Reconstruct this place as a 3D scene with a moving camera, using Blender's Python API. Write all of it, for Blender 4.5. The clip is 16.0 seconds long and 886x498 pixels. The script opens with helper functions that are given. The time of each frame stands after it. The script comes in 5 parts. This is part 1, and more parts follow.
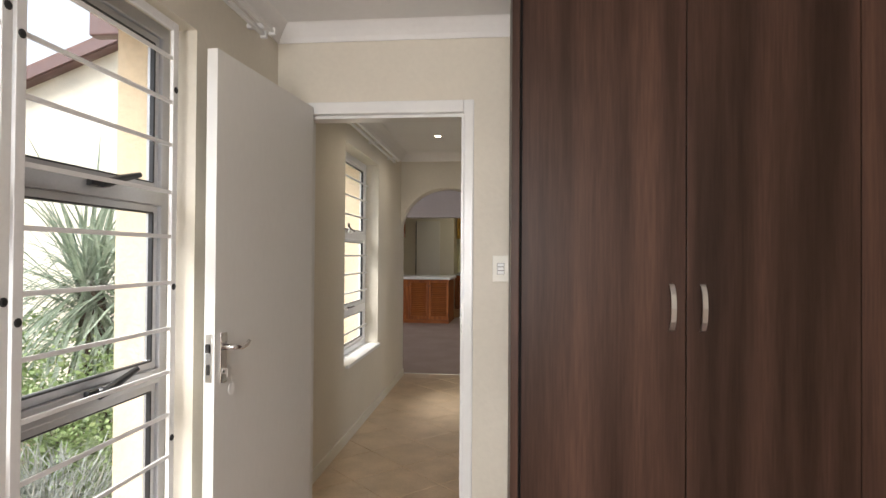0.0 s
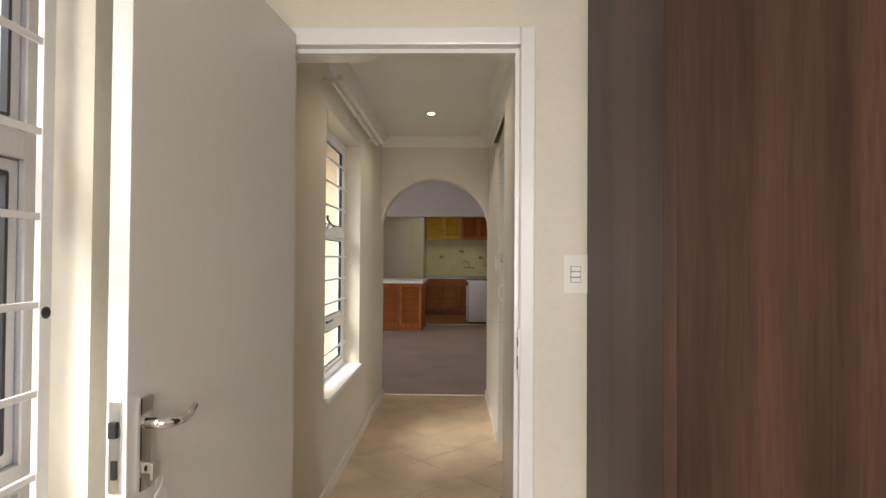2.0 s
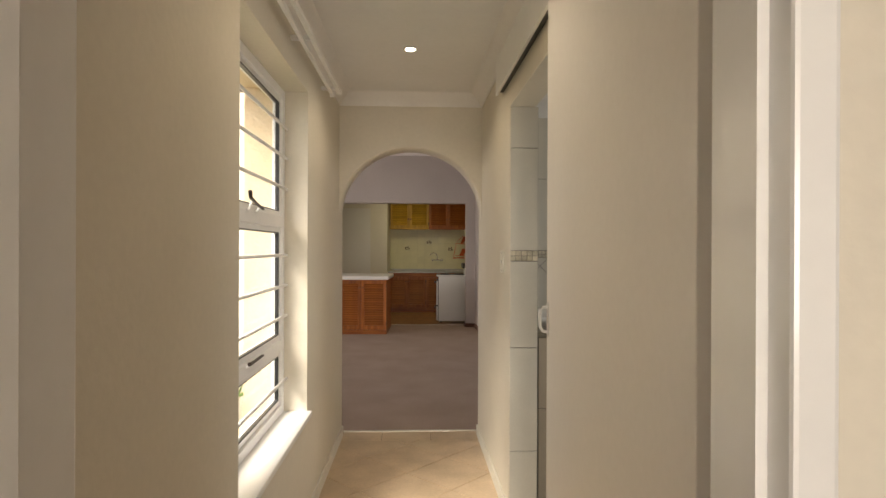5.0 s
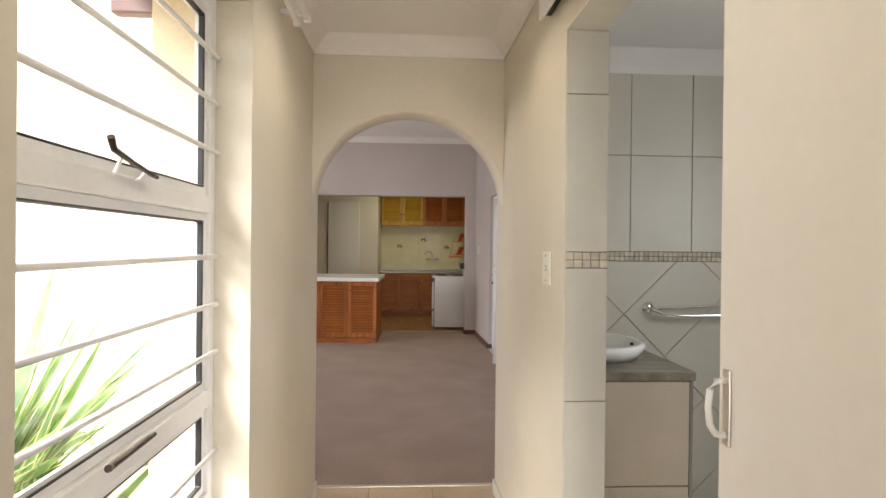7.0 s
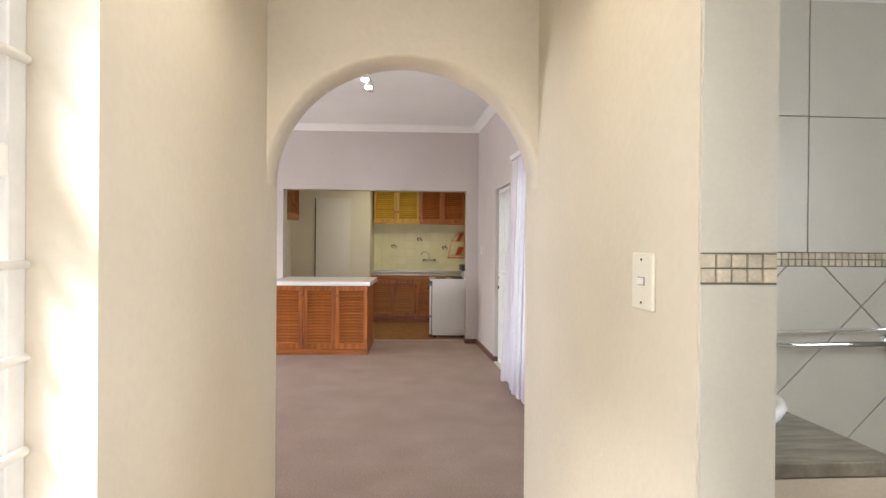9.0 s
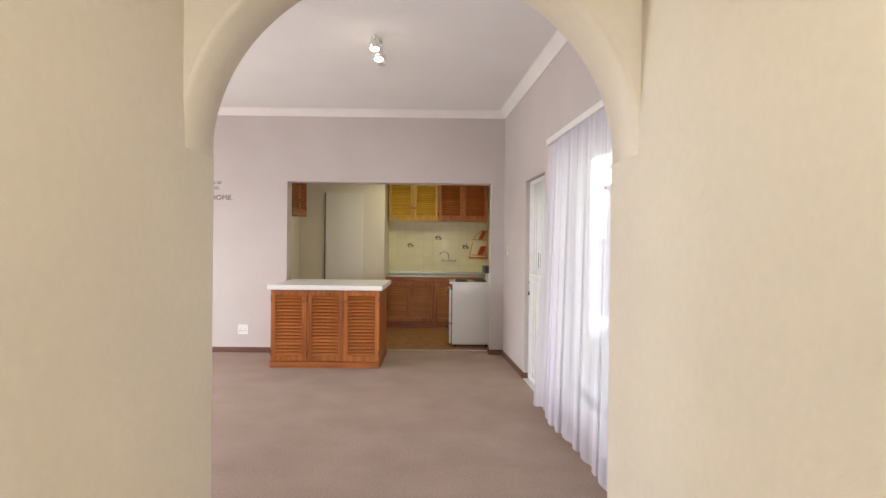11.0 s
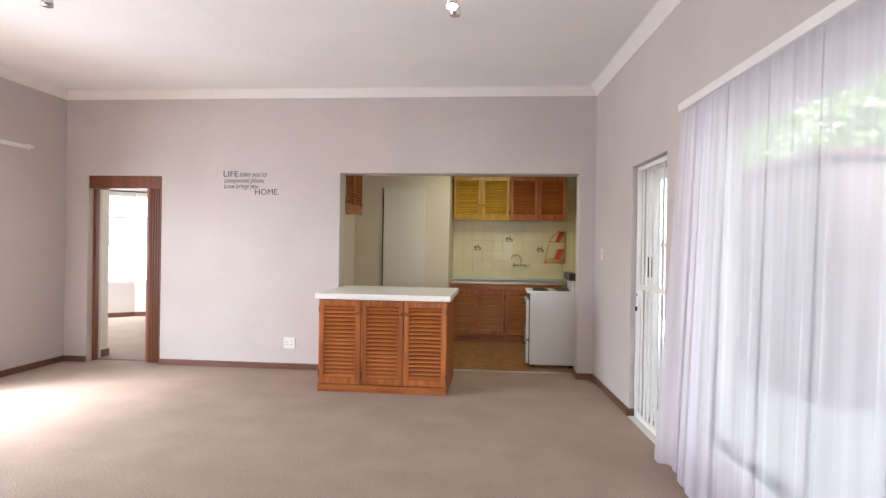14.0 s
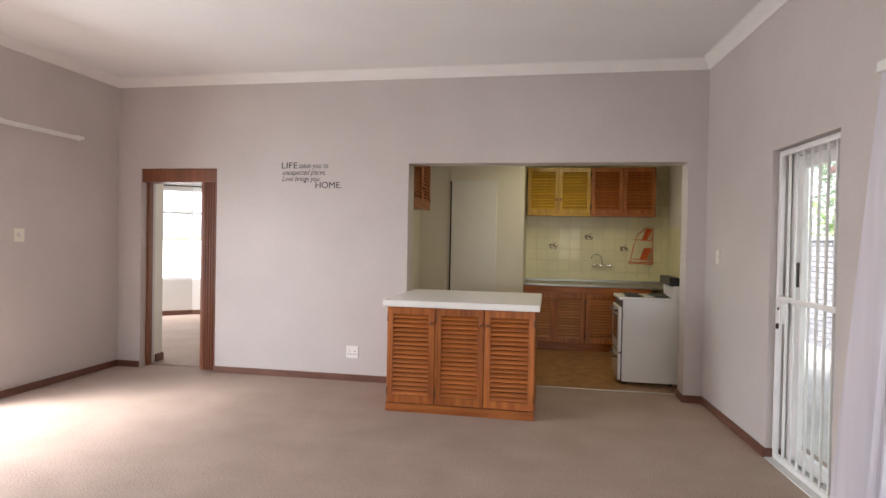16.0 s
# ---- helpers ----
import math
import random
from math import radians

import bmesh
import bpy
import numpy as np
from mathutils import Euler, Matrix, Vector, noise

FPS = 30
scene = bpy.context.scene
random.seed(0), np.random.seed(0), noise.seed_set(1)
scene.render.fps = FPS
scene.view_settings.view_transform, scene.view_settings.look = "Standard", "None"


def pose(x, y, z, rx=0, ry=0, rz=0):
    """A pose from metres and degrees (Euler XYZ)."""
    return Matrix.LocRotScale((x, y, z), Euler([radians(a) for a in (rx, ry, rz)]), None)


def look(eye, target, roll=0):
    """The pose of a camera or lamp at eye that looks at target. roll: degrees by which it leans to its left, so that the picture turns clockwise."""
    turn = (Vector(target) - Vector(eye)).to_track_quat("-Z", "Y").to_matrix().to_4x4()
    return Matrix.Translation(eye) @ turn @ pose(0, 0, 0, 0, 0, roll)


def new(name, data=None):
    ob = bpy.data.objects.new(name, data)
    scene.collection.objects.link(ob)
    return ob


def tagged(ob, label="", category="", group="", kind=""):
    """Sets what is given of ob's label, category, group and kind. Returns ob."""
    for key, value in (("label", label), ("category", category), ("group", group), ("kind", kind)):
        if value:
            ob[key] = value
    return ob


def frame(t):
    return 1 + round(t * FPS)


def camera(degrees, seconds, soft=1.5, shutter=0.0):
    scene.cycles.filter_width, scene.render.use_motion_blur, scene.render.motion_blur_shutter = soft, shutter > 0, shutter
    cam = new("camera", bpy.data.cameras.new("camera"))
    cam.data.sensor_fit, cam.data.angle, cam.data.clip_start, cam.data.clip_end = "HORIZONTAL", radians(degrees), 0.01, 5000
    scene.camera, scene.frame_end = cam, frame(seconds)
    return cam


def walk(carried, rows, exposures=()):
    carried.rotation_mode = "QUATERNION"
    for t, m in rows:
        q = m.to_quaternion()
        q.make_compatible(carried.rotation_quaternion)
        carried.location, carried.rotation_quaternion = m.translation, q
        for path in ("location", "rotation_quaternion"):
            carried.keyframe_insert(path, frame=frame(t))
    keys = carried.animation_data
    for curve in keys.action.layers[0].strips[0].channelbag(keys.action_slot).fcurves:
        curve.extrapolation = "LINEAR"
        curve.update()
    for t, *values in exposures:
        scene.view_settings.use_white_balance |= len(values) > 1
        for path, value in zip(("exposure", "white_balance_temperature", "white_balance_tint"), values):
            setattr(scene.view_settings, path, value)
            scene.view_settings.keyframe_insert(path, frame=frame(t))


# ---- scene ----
cam = camera(74.5, 16.0)
PATH = [
    (0, (0.136, 0.44, 1.321), (-0.065, 2.43, 1.345), 0.4),
    (0.5, (0.028, 0.667, 1.314), (-0.136, 2.66, 1.346), 0.4),
    (1, (-0.061, 0.872, 1.312), (-0.194, 2.867, 1.341), 0.3),
    (1.5, (-0.168, 1.11, 1.319), (-0.263, 3.108, 1.351), 0.3),
    (2, (-0.242, 1.301, 1.311), (-0.293, 3.3, 1.344), 0.4),
    (2.5, (-0.287, 1.514, 1.33), (-0.302, 3.514, 1.366), 0.3),
    (3, (-0.305, 1.688, 1.336), (-0.288, 3.688, 1.347), 0.3),
    (3.5, (-0.324, 1.885, 1.342), (-0.284, 3.885, 1.341), 0.2),
    (4, (-0.354, 2.1, 1.353), (-0.295, 4.099, 1.351), 0.1),
    (6.5, (-0.451, 3.4, 1.356), (-0.339, 5.397, 1.35), 0.6),
    (7, (-0.454, 3.632, 1.358), (-0.336, 5.628, 1.349), 0.6),
    (7.5, (-0.472, 3.868, 1.355), (-0.343, 5.864, 1.348), 0.6),
    (8, (-0.466, 4.081, 1.358), (-0.329, 6.077, 1.351), 0.6),
    (8.5, (-0.451, 4.321, 1.362), (-0.316, 6.316, 1.356), 0.6),
    (9, (-0.457, 4.52, 1.352), (-0.321, 6.516, 1.344), 0.5),
    (11.5, (-0.437, 5.603, 1.373), (-0.389, 7.602, 1.357), 0.7),
    (12, (-0.446, 5.806, 1.351), (-0.425, 7.806, 1.341), 0.7),
    (12.5, (-0.451, 5.998, 1.362), (-0.462, 7.998, 1.352), 0.7),
    (13, (-0.495, 6.163, 1.355), (-0.539, 8.163, 1.346), 0.8),
    (13.5, (-0.559, 6.325, 1.349), (-0.638, 8.323, 1.34), 0.8),
    (14, (-0.616, 6.507, 1.351), (-0.738, 8.503, 1.345), 0.9),
    (14.5, (-0.665, 6.669, 1.359), (-0.821, 8.663, 1.347), 0.9),
    (15, (-0.737, 6.865, 1.365), (-0.938, 8.855, 1.353), 1.0),
    (15.5, (-0.815, 7.031, 1.381), (-1.071, 9.014, 1.359), 1.1),
    (16, (-0.945, 7.204, 1.395), (-1.241, 9.181, 1.367), 1.1),
]
EXPOSURES = [(0, 1.25, 6250, 10), (2.0, 1.35, 6500, 10), (3.0, 1.4, 7000, 10), (3.5, 1.25, 7300, 10), (4.2, 1.3, 7350, 10), (6.3, 2.05, 6600, 10), (7.5, 2.2, 6500, 10), (9.0, 2.65, 6300, 10), (11.5, 2.65, 6450, 10), (12.5, 2.65, 6250, 10), (13.5, 2.75, 6100, 10), (14.5, 2.65, 6150, 10), (15.0, 2.6, 6150, 10), (16.0, 2.3, 6300, 10)]
walk(cam, [(t, look(eye, target, roll)) for t, eye, target, roll in PATH], EXPOSURES)

# ---------------------------------------------------------------- light
world = bpy.data.worlds.new("sky")
scene.world = world
world.use_nodes = True
wn, wl = world.node_tree.nodes, world.node_tree.links
sky = wn.new("ShaderNodeTexSky")
sky.sky_type, sky.sun_disc = "NISHITA", False
sky.sun_elevation, sky.sun_rotation = radians(50), radians(227)
sky.air_density, sky.dust_density, sky.ozone_density = 1.0, 1.5, 1.0
soft_sky = wn.new("ShaderNodeHueSaturation")
soft_sky.inputs["Saturation"].default_value = 0.25
wl.new(sky.outputs[0], soft_sky.inputs["Color"])
wl.new(soft_sky.outputs[0], wn["Background"].inputs[0])
wn["Background"].inputs[1].default_value = 0.14


def lamp(name, kind, m, power, colour=(1, 1, 1), size=0.1, size_y=None, spread=None, angle=None):
    data = bpy.data.lights.new(name, kind)
    data.energy, data.color = power, colour
    if kind == "AREA":
        data.size = size
        if size_y:
            data.shape, data.size_y = "RECTANGLE", size_y
        if spread:
            data.spread = radians(spread)
    elif kind == "SUN":
        data.angle = radians(angle)
    else:
        data.shadow_soft_size = size
        if kind == "SPOT":
            data.spot_size, data.spot_blend = radians(spread or 100), 0.6
    ob = new(name, data)
    ob.matrix_world = m
    return ob


# hazy sun from the south-west, high
lamp("sun", "SUN", look((-7.5, -4, 11), (0, 3, 0)), 3.3, (1.0, 0.96, 0.9), angle=30)

# ---------------------------------------------------------------- materials


def mk(name, colour, rough=0.6, metal=0.0, var=0.06, scale=3.0, grain=60.0, bump=0.1, coat=0.0, stretch=(1, 1, 1), rand=0.0, second=None, spec=0.5, speck=None):
    """A surface with two scales of variation, grain and fine relief."""
    m = bpy.data.materials.new(name)
    m.use_nodes = True
    n, k = m.node_tree.nodes, m.node_tree.links
    b = n["Principled BSDF"]
    b.inputs["Roughness"].default_value, b.inputs["Metallic"].default_value = rough, metal
    b.inputs["Coat Weight"].default_value = coat
    b.inputs["Specular IOR Level"].default_value = spec
    tc, mp = n.new("ShaderNodeTexCoord"), n.new("ShaderNodeMapping")
    mp.inputs["Scale"].default_value = stretch
    k.new(tc.outputs["Object"], mp.inputs[0])
    big, fine = n.new("ShaderNodeTexNoise"), n.new("ShaderNodeTexNoise")
    big.inputs["Scale"].default_value, fine.inputs["Scale"].default_value = scale, grain
    big.inputs["Detail"].default_value, fine.inputs["Detail"].default_value = 4, 3
    k.new(mp.outputs[0], big.inputs[0])
    k.new(mp.outputs[0], fine.inputs[0])
    mix = n.new("ShaderNodeMix")
    mix.data_type = "RGBA"
    ramp = n.new("ShaderNodeValToRGB")
    ramp.color_ramp.elements[0].position, ramp.color_ramp.elements[1].position = 0.35, 0.68
    lo = [max(0, c * (1 - var)) for c in colour]
    hi = list(second) if second else [min(1, c * (1 + var)) for c in colour]
    ramp.color_ramp.elements[0].color, ramp.color_ramp.elements[1].color = (*lo, 1), (*hi, 1)
    k.new(big.outputs["Fac"], ramp.inputs[0])
    mix.blend_type = "MULTIPLY"
    mix.inputs["Factor"].default_value = speck or min(1.0, var * 4)
    tone = n.new("ShaderNodeMapRange")
    tone.inputs["From Min"].default_value, tone.inputs["From Max"].default_value = 0.3, 0.7
    tone.inputs["To Min"].default_value, tone.inputs["To Max"].default_value = 0.8, 1.12
    k.new(fine.outputs["Fac"], tone.inputs["Value"])
    k.new(ramp.outputs[0], mix.inputs["A"])
    k.new(tone.outputs[0], mix.inputs["B"])
    out = mix.outputs["Result"]
    if rand:
        info, hsv, rr = n.new("ShaderNodeObjectInfo"), n.new("ShaderNodeHueSaturation"), n.new("ShaderNodeMapRange")
        rr.inputs["To Min"].default_value, rr.inputs["To Max"].default_value = 1 - rand, 1 + rand
        k.new(info.outputs["Random"], rr.inputs["Value"])
        k.new(rr.outputs[0], hsv.inputs["Value"])
        k.new(out, hsv.inputs["Color"])
        out = hsv.outputs[0]
    k.new(out, b.inputs["Base Color"])
    if bump:
        bp = n.new("ShaderNodeBump")
        bp.inputs["Strength"].default_value, bp.inputs["Distance"].default_value = bump, 0.004
        k.new(fine.outputs["Fac"], bp.inputs["Height"])
        k.new(bp.outputs[0], b.inputs["Normal"])
    return m


def leaf_mat(name, colour, second):
    """Leaf surface through which part of the light passes."""
    m = mk(name, colour, 0.45, var=0.25, scale=10, grain=60, second=second, rand=0.2)
    n, k = m.node_tree.nodes, m.node_tree.links
    tr, x = n.new("ShaderNodeBsdfTranslucent"), n.new("ShaderNodeMixShader")
    x.inputs[0].default_value = 0.4
    src = n["Principled BSDF"].inputs["Base Color"].links[0].from_socket
    k.new(src, tr.inputs[0])
    k.new(n["Principled BSDF"].outputs[0], x.inputs[1])
    k.new(tr.outputs[0], x.inputs[2])
    k.new(x.outputs[0], n["Material Output"].inputs[0])
    return m


def glass_mat(name, tint=(1, 1, 1), gloss=1.0):
    m = bpy.data.materials.new(name)
    m.use_nodes = True
    n, k = m.node_tree.nodes, m.node_tree.links
    n.remove(n["Principled BSDF"])
    t, g, f, x = n.new("ShaderNodeBsdfTransparent"), n.new("ShaderNodeBsdfGlossy"), n.new("ShaderNodeLayerWeight"), n.new("ShaderNodeMixShader")
    t.inputs[0].default_value = (*tint, 1)
    g.inputs["Roughness"].default_value = 0.02
    f.inputs["Blend"].default_value = 0.12
    cut = n.new("ShaderNodeMath")
    cut.operation = "MULTIPLY"
    cut.inputs[1].default_value = 0.25
    k.new(f.outputs["Facing"], cut.inputs[0])
    k.new(cut.outputs[0], x.inputs[0])
    k.new(t.outputs[0], x.inputs[1])
    k.new(g.outputs[0], x.inputs[2])
    k.new(x.outputs[0], n["Material Output"].inputs[0])
    return m


def sheer_mat(name):
    m = bpy.data.materials.new(name)
    m.use_nodes = True
    n, k = m.node_tree.nodes, m.node_tree.links
    n.remove(n["Principled BSDF"])
    t, tr, d = n.new("ShaderNodeBsdfTransparent"), n.new("ShaderNodeBsdfTranslucent"), n.new("ShaderNodeBsdfDiffuse")
    tr.inputs[0].default_value = d.inputs[0].default_value = (0.90, 0.88, 0.98, 1)
    a, x = n.new("ShaderNodeMixShader"), n.new("ShaderNodeMixShader")
    a.inputs[0].default_value = 0.5
    k.new(tr.outputs[0], a.inputs[1])
    k.new(d.outputs[0], a.inputs[2])
    tc, mp, nz, mr = n.new("ShaderNodeTexCoord"), n.new("ShaderNodeMapping"), n.new("ShaderNodeTexNoise"), n.new("ShaderNodeMapRange")
    mp.inputs["Scale"].default_value = (14, 14, 0.5)
    nz.inputs["Scale"].default_value = 1.0
    mr.inputs["From Min"].default_value, mr.inputs["From Max"].default_value = 0.35, 0.65
    mr.inputs["To Min"].default_value, mr.inputs["To Max"].default_value = 0.58, 0.70
    k.new(tc.outputs["Object"], mp.inputs[0])
    k.new(mp.outputs[0], nz.inputs[0])
    k.new(nz.outputs["Fac"], mr.inputs["Value"])
    k.new(mr.outputs[0], x.inputs[0])
    k.new(t.outputs[0], x.inputs[1])
    k.new(a.outputs[0], x.inputs[2])
    k.new(x.outputs[0], n["Material Output"].inputs[0])
    return m


def glow_mat(name, colour, strength):
    m = bpy.data.materials.new(name)
    m.use_nodes = True
    n, k = m.node_tree.nodes, m.node_tree.links
    e = n.new("ShaderNodeEmission")
    e.inputs[0].default_value, e.inputs[1].default_value = (*colour, 1), strength
    k.new(e.outputs[0], n["Material Output"].inputs[0])
    return m


def veneer_mat(name):
    """Dark brown laminate with broad soft vertical bands and fine grain."""
    m = mk(name, (0.043, 0.0222, 0.0152), 0.40, var=0.22, scale=7.0, grain=130, bump=0.03, stretch=(1, 1, 0.05), second=(0.095, 0.0500, 0.0352), spec=0.18)
    return m


M_CREAM = mk("cream_plaster", (0.70, 0.645, 0.545), 0.55, var=0.03, scale=2.2, grain=45, bump=0.25)
M_CREAM_SMOOTH = mk("pale_cream_paint", (0.74, 0.70, 0.61), 0.45, var=0.02, scale=2, grain=30, bump=0.12)
M_GREY = mk("greige_plaster", (0.56, 0.512, 0.495), 0.5, var=0.03, scale=1.8, grain=40, bump=0.2)
M_CEIL = mk("white_ceiling", (0.84, 0.835, 0.83), 0.75, var=0.02, scale=1.5, grain=30, bump=0.1)
M_CORNICE = mk("white_cornice", (0.83, 0.81, 0.79), 0.6, var=0.02, scale=4, grain=40, bump=0.08)
M_CARPET = mk("beige_carpet", (0.375, 0.285, 0.24), 0.95, var=0.03, scale=2.6, grain=85, bump=0.9, speck=0.9, second=(0.41, 0.315, 0.265), spec=0.1)
M_DARKWOOD = mk("brown_stained_skirting", (0.15, 0.062, 0.04), 0.45, var=0.18, scale=6, grain=90, stretch=(0.4, 1, 3), bump=0.1)
M_REDWOOD = mk("red_brown_timber", (0.20, 0.068, 0.030), 0.38, var=0.2, scale=5, grain=80, stretch=(3, 3, 0.25), bump=0.12)
M_PVC = mk("brown_folding_vinyl", (0.27, 0.105, 0.06), 0.32, var=0.15, scale=9, grain=120, stretch=(4, 4, 0.2), bump=0.05)
M_PINE = mk("varnished_pine", (0.31, 0.078, 0.012), 0.45, var=0.2, scale=5, grain=70, stretch=(0.5, 6, 6), bump=0.08, coat=0.06, rand=0.12, second=(0.45, 0.142, 0.026))
M_PINE_V = mk("varnished_pine_upright", (0.31, 0.078, 0.012), 0.45, var=0.2, scale=5, grain=70, stretch=(6, 6, 0.5), bump=0.08, coat=0.06, rand=0.1, second=(0.45, 0.142, 0.026))
# lit copy of the varnished pine: yellow lamplight is in the colour
M_LIT_PINE = mk("lit_yellow_pine", (0.56, 0.31, 0.026), 0.45, var=0.15, scale=5, grain=70, stretch=(0.5, 6, 6), bump=0.08, coat=0.25, rand=0.12, second=(0.68, 0.42, 0.05))
M_LIT_PINE_V = mk("lit_yellow_pine_upright", (0.54, 0.29, 0.024), 0.45, var=0.15, scale=5, grain=70, stretch=(6, 6, 0.5), bump=0.08, coat=0.25, rand=0.1, second=(0.66, 0.40, 0.045))
M_KNOB = mk("turned_wood_knob", (0.24, 0.085, 0.03), 0.35, var=0.15, scale=20, coat=0.3)
M_HINGE = mk("dark_hinge", (0.05, 0.035, 0.03), 0.4, 0.6, var=0.1)
M_TOP = mk("white_laminate_top", (0.84, 0.83, 0.80), 0.3, var=0.02, scale=6, grain=200, bump=0.02)
M_WARD = veneer_mat("dark_walnut_laminate")
# near-black that puts the shade of gaps and holes into the colour
M_SEAM = mk("dark_gap", (0.012, 0.009, 0.008), 0.7, var=0.1)
M_NICKEL = mk("brushed_nickel", (0.72, 0.70, 0.67), 0.28, 1.0, var=0.04, scale=10, grain=150, bump=0.02)
M_CHROME = mk("chrome", (0.82, 0.82, 0.83), 0.08, 1.0, var=0.02, scale=10, bump=0)
M_ALU = mk("grey_aluminium", (0.50, 0.50, 0.51), 0.38, 0.7, var=0.05, scale=6, grain=120, bump=0.03)
M_BLACK = mk("black_rubber_plastic", (0.018, 0.018, 0.019), 0.42, var=0.1, scale=20)
M_WHITE = mk("white_gloss_enamel", (0.82, 0.81, 0.79), 0.28, var=0.02, scale=3, grain=30, bump=0.06, coat=0.2)
M_WHITE_BAR = mk("white_painted_steel", (0.84, 0.83, 0.82), 0.35, var=0.03, scale=8, grain=60, bump=0.08)
M_DOOR = mk("white_door_paint", (0.77, 0.755, 0.72), 0.36, var=0.02, scale=2, grain=50, stretch=(1, 1, 0.4), bump=0.06)
M_PLASTIC = mk("ivory_plastic", (0.80, 0.77, 0.68), 0.35, var=0.02, scale=20, grain=200, bump=0)
M_PLASTIC_W = mk("white_plastic", (0.83, 0.82, 0.80), 0.32, var=0.02, scale=20, bump=0)
M_TILE = mk("beige_ceramic_floor_tile", (0.62, 0.465, 0.305), 0.34, var=0.10, scale=5, grain=90, bump=0.03, rand=0.05, second=(0.69, 0.53, 0.36), coat=0.25)
M_GROUT = mk("brown_grout", (0.25, 0.17, 0.11), 0.9, var=0.15, scale=20, grain=200, bump=0.3)
M_BTILE = mk("pale_grey_wall_tile", (0.60, 0.57, 0.50), 0.38, var=0.03, scale=4, grain=120, bump=0.02, rand=0.02)
M_VTILE = mk("tan_vanity_tile", (0.52, 0.45, 0.36), 0.25, var=0.06, scale=4, grain=120, bump=0.02, coat=0.2)
M_BGROUT = mk("grey_grout", (0.23, 0.215, 0.19), 0.9, var=0.1, scale=30, bump=0.2)
M_MOSAIC = mk("tumbled_stone_mosaic", (0.60, 0.54, 0.42), 0.5, var=0.12, scale=25, grain=150, bump=0.3, rand=0.16)
M_GRANITE = mk("grey_brown_stone_top", (0.19, 0.165, 0.125), 0.3, var=0.3, scale=9, grain=60, stretch=(1, 5, 1), bump=0.05, second=(0.30, 0.265, 0.205))
M_CERAMIC = mk("white_ceramic", (0.85, 0.85, 0.84), 0.08, var=0.01, coat=0.5, bump=0)
M_KTILE = mk("cream_kitchen_tile", (0.72, 0.675, 0.43), 0.34, var=0.03, scale=5, grain=120, bump=0.015, rand=0.025, coat=0.05)
M_KGROUT = mk("cream_grout", (0.62, 0.585, 0.39), 0.9, var=0.08, scale=30, bump=0.2)
M_DECAL = mk("brown_printed_motif", (0.11, 0.065, 0.025), 0.4, var=0.3, scale=60)
M_STEEL = mk("stainless_steel", (0.42, 0.42, 0.40), 0.42, 1.0, var=0.06, scale=8, grain=200, stretch=(0.2, 1, 1), bump=0.03)
M_LINO = mk("orange_brown_vinyl_floor", (0.30, 0.15, 0.06), 0.35, var=0.22, scale=9, grain=60, bump=0.06, second=(0.40, 0.23, 0.10))
M_ENAMEL = mk("white_stove_enamel", (0.80, 0.80, 0.79), 0.18, var=0.02, scale=3, bump=0.02, coat=0.4)
M_OVENGLASS = mk("dark_oven_glass", (0.035, 0.032, 0.03), 0.08, var=0.1, coat=0.5, bump=0)
M_HOB = mk("black_hob_plate", (0.03, 0.03, 0.03), 0.55, 0.3, var=0.2, scale=30, bump=0.1)
M_ORANGE = mk("orange_plastic_coated_wire", (0.72, 0.16, 0.05), 0.4, var=0.06, scale=20)
M_RED = mk("red_plastic", (0.65, 0.03, 0.025), 0.3, var=0.05, scale=20)
M_INK = mk("dark_vinyl_lettering", (0.03, 0.027, 0.03), 0.5, var=0.1, scale=30, bump=0)
M_GLASS = glass_mat("window_glass")
M_SHEER = sheer_mat("sheer_white_voile")
M_SPOTGLOW = glow_mat("lit_lamp_face", (1.0, 0.86, 0.66), 14)
M_STUCCO = mk("cream_rough_stucco", (0.72, 0.58, 0.40), 0.85, var=0.08, scale=3, grain=55, bump=0.9)
M_STUCCO_P = mk("pale_rough_stucco", (0.78, 0.72, 0.60), 0.85, var=0.07, scale=3, grain=55, bump=0.9)
M_EAVE = mk("dark_maroon_fascia", (0.13, 0.065, 0.06), 0.5, var=0.1, scale=6)
M_ROOF = mk("brown_roof_tile", (0.16, 0.085, 0.06), 0.8, var=0.2, scale=5, grain=40, bump=0.4)
M_LEAF = leaf_mat("strap_leaf_green", (0.30, 0.39, 0.28), (0.48, 0.56, 0.44))
M_LEAF2 = leaf_mat("bright_leaf_green", (0.24, 0.37, 0.13), (0.44, 0.55, 0.27))
M_LEAF3 = leaf_mat("silver_leaf", (0.38, 0.42, 0.39), (0.56, 0.59, 0.56))
M_STRAP = leaf_mat("deep_green_strap_leaf", (0.09, 0.19, 0.05), (0.20, 0.34, 0.11))
M_AGAVE_EDGE = leaf_mat("yellow_leaf_margin", (0.50, 0.52, 0.20), (0.62, 0.62, 0.32))
M_TRUNK = mk("brown_bark", (0.10, 0.07, 0.05), 0.9, var=0.25, scale=15, grain=60, bump=0.8)
M_SOIL = mk("garden_soil_and_mulch", (0.13, 0.09, 0.06), 0.95, var=0.3, scale=4, grain=60, bump=0.9, second=(0.20, 0.17, 0.10))
M_PAVE = mk("pale_paving", (0.62, 0.60, 0.58), 0.85, var=0.12, scale=3, grain=50, bump=0.5)
M_GBRICK = mk("grey_painted_brick", (0.26, 0.255, 0.28), 0.8, var=0.12, scale=6, grain=60, bump=0.5, rand=0.12)
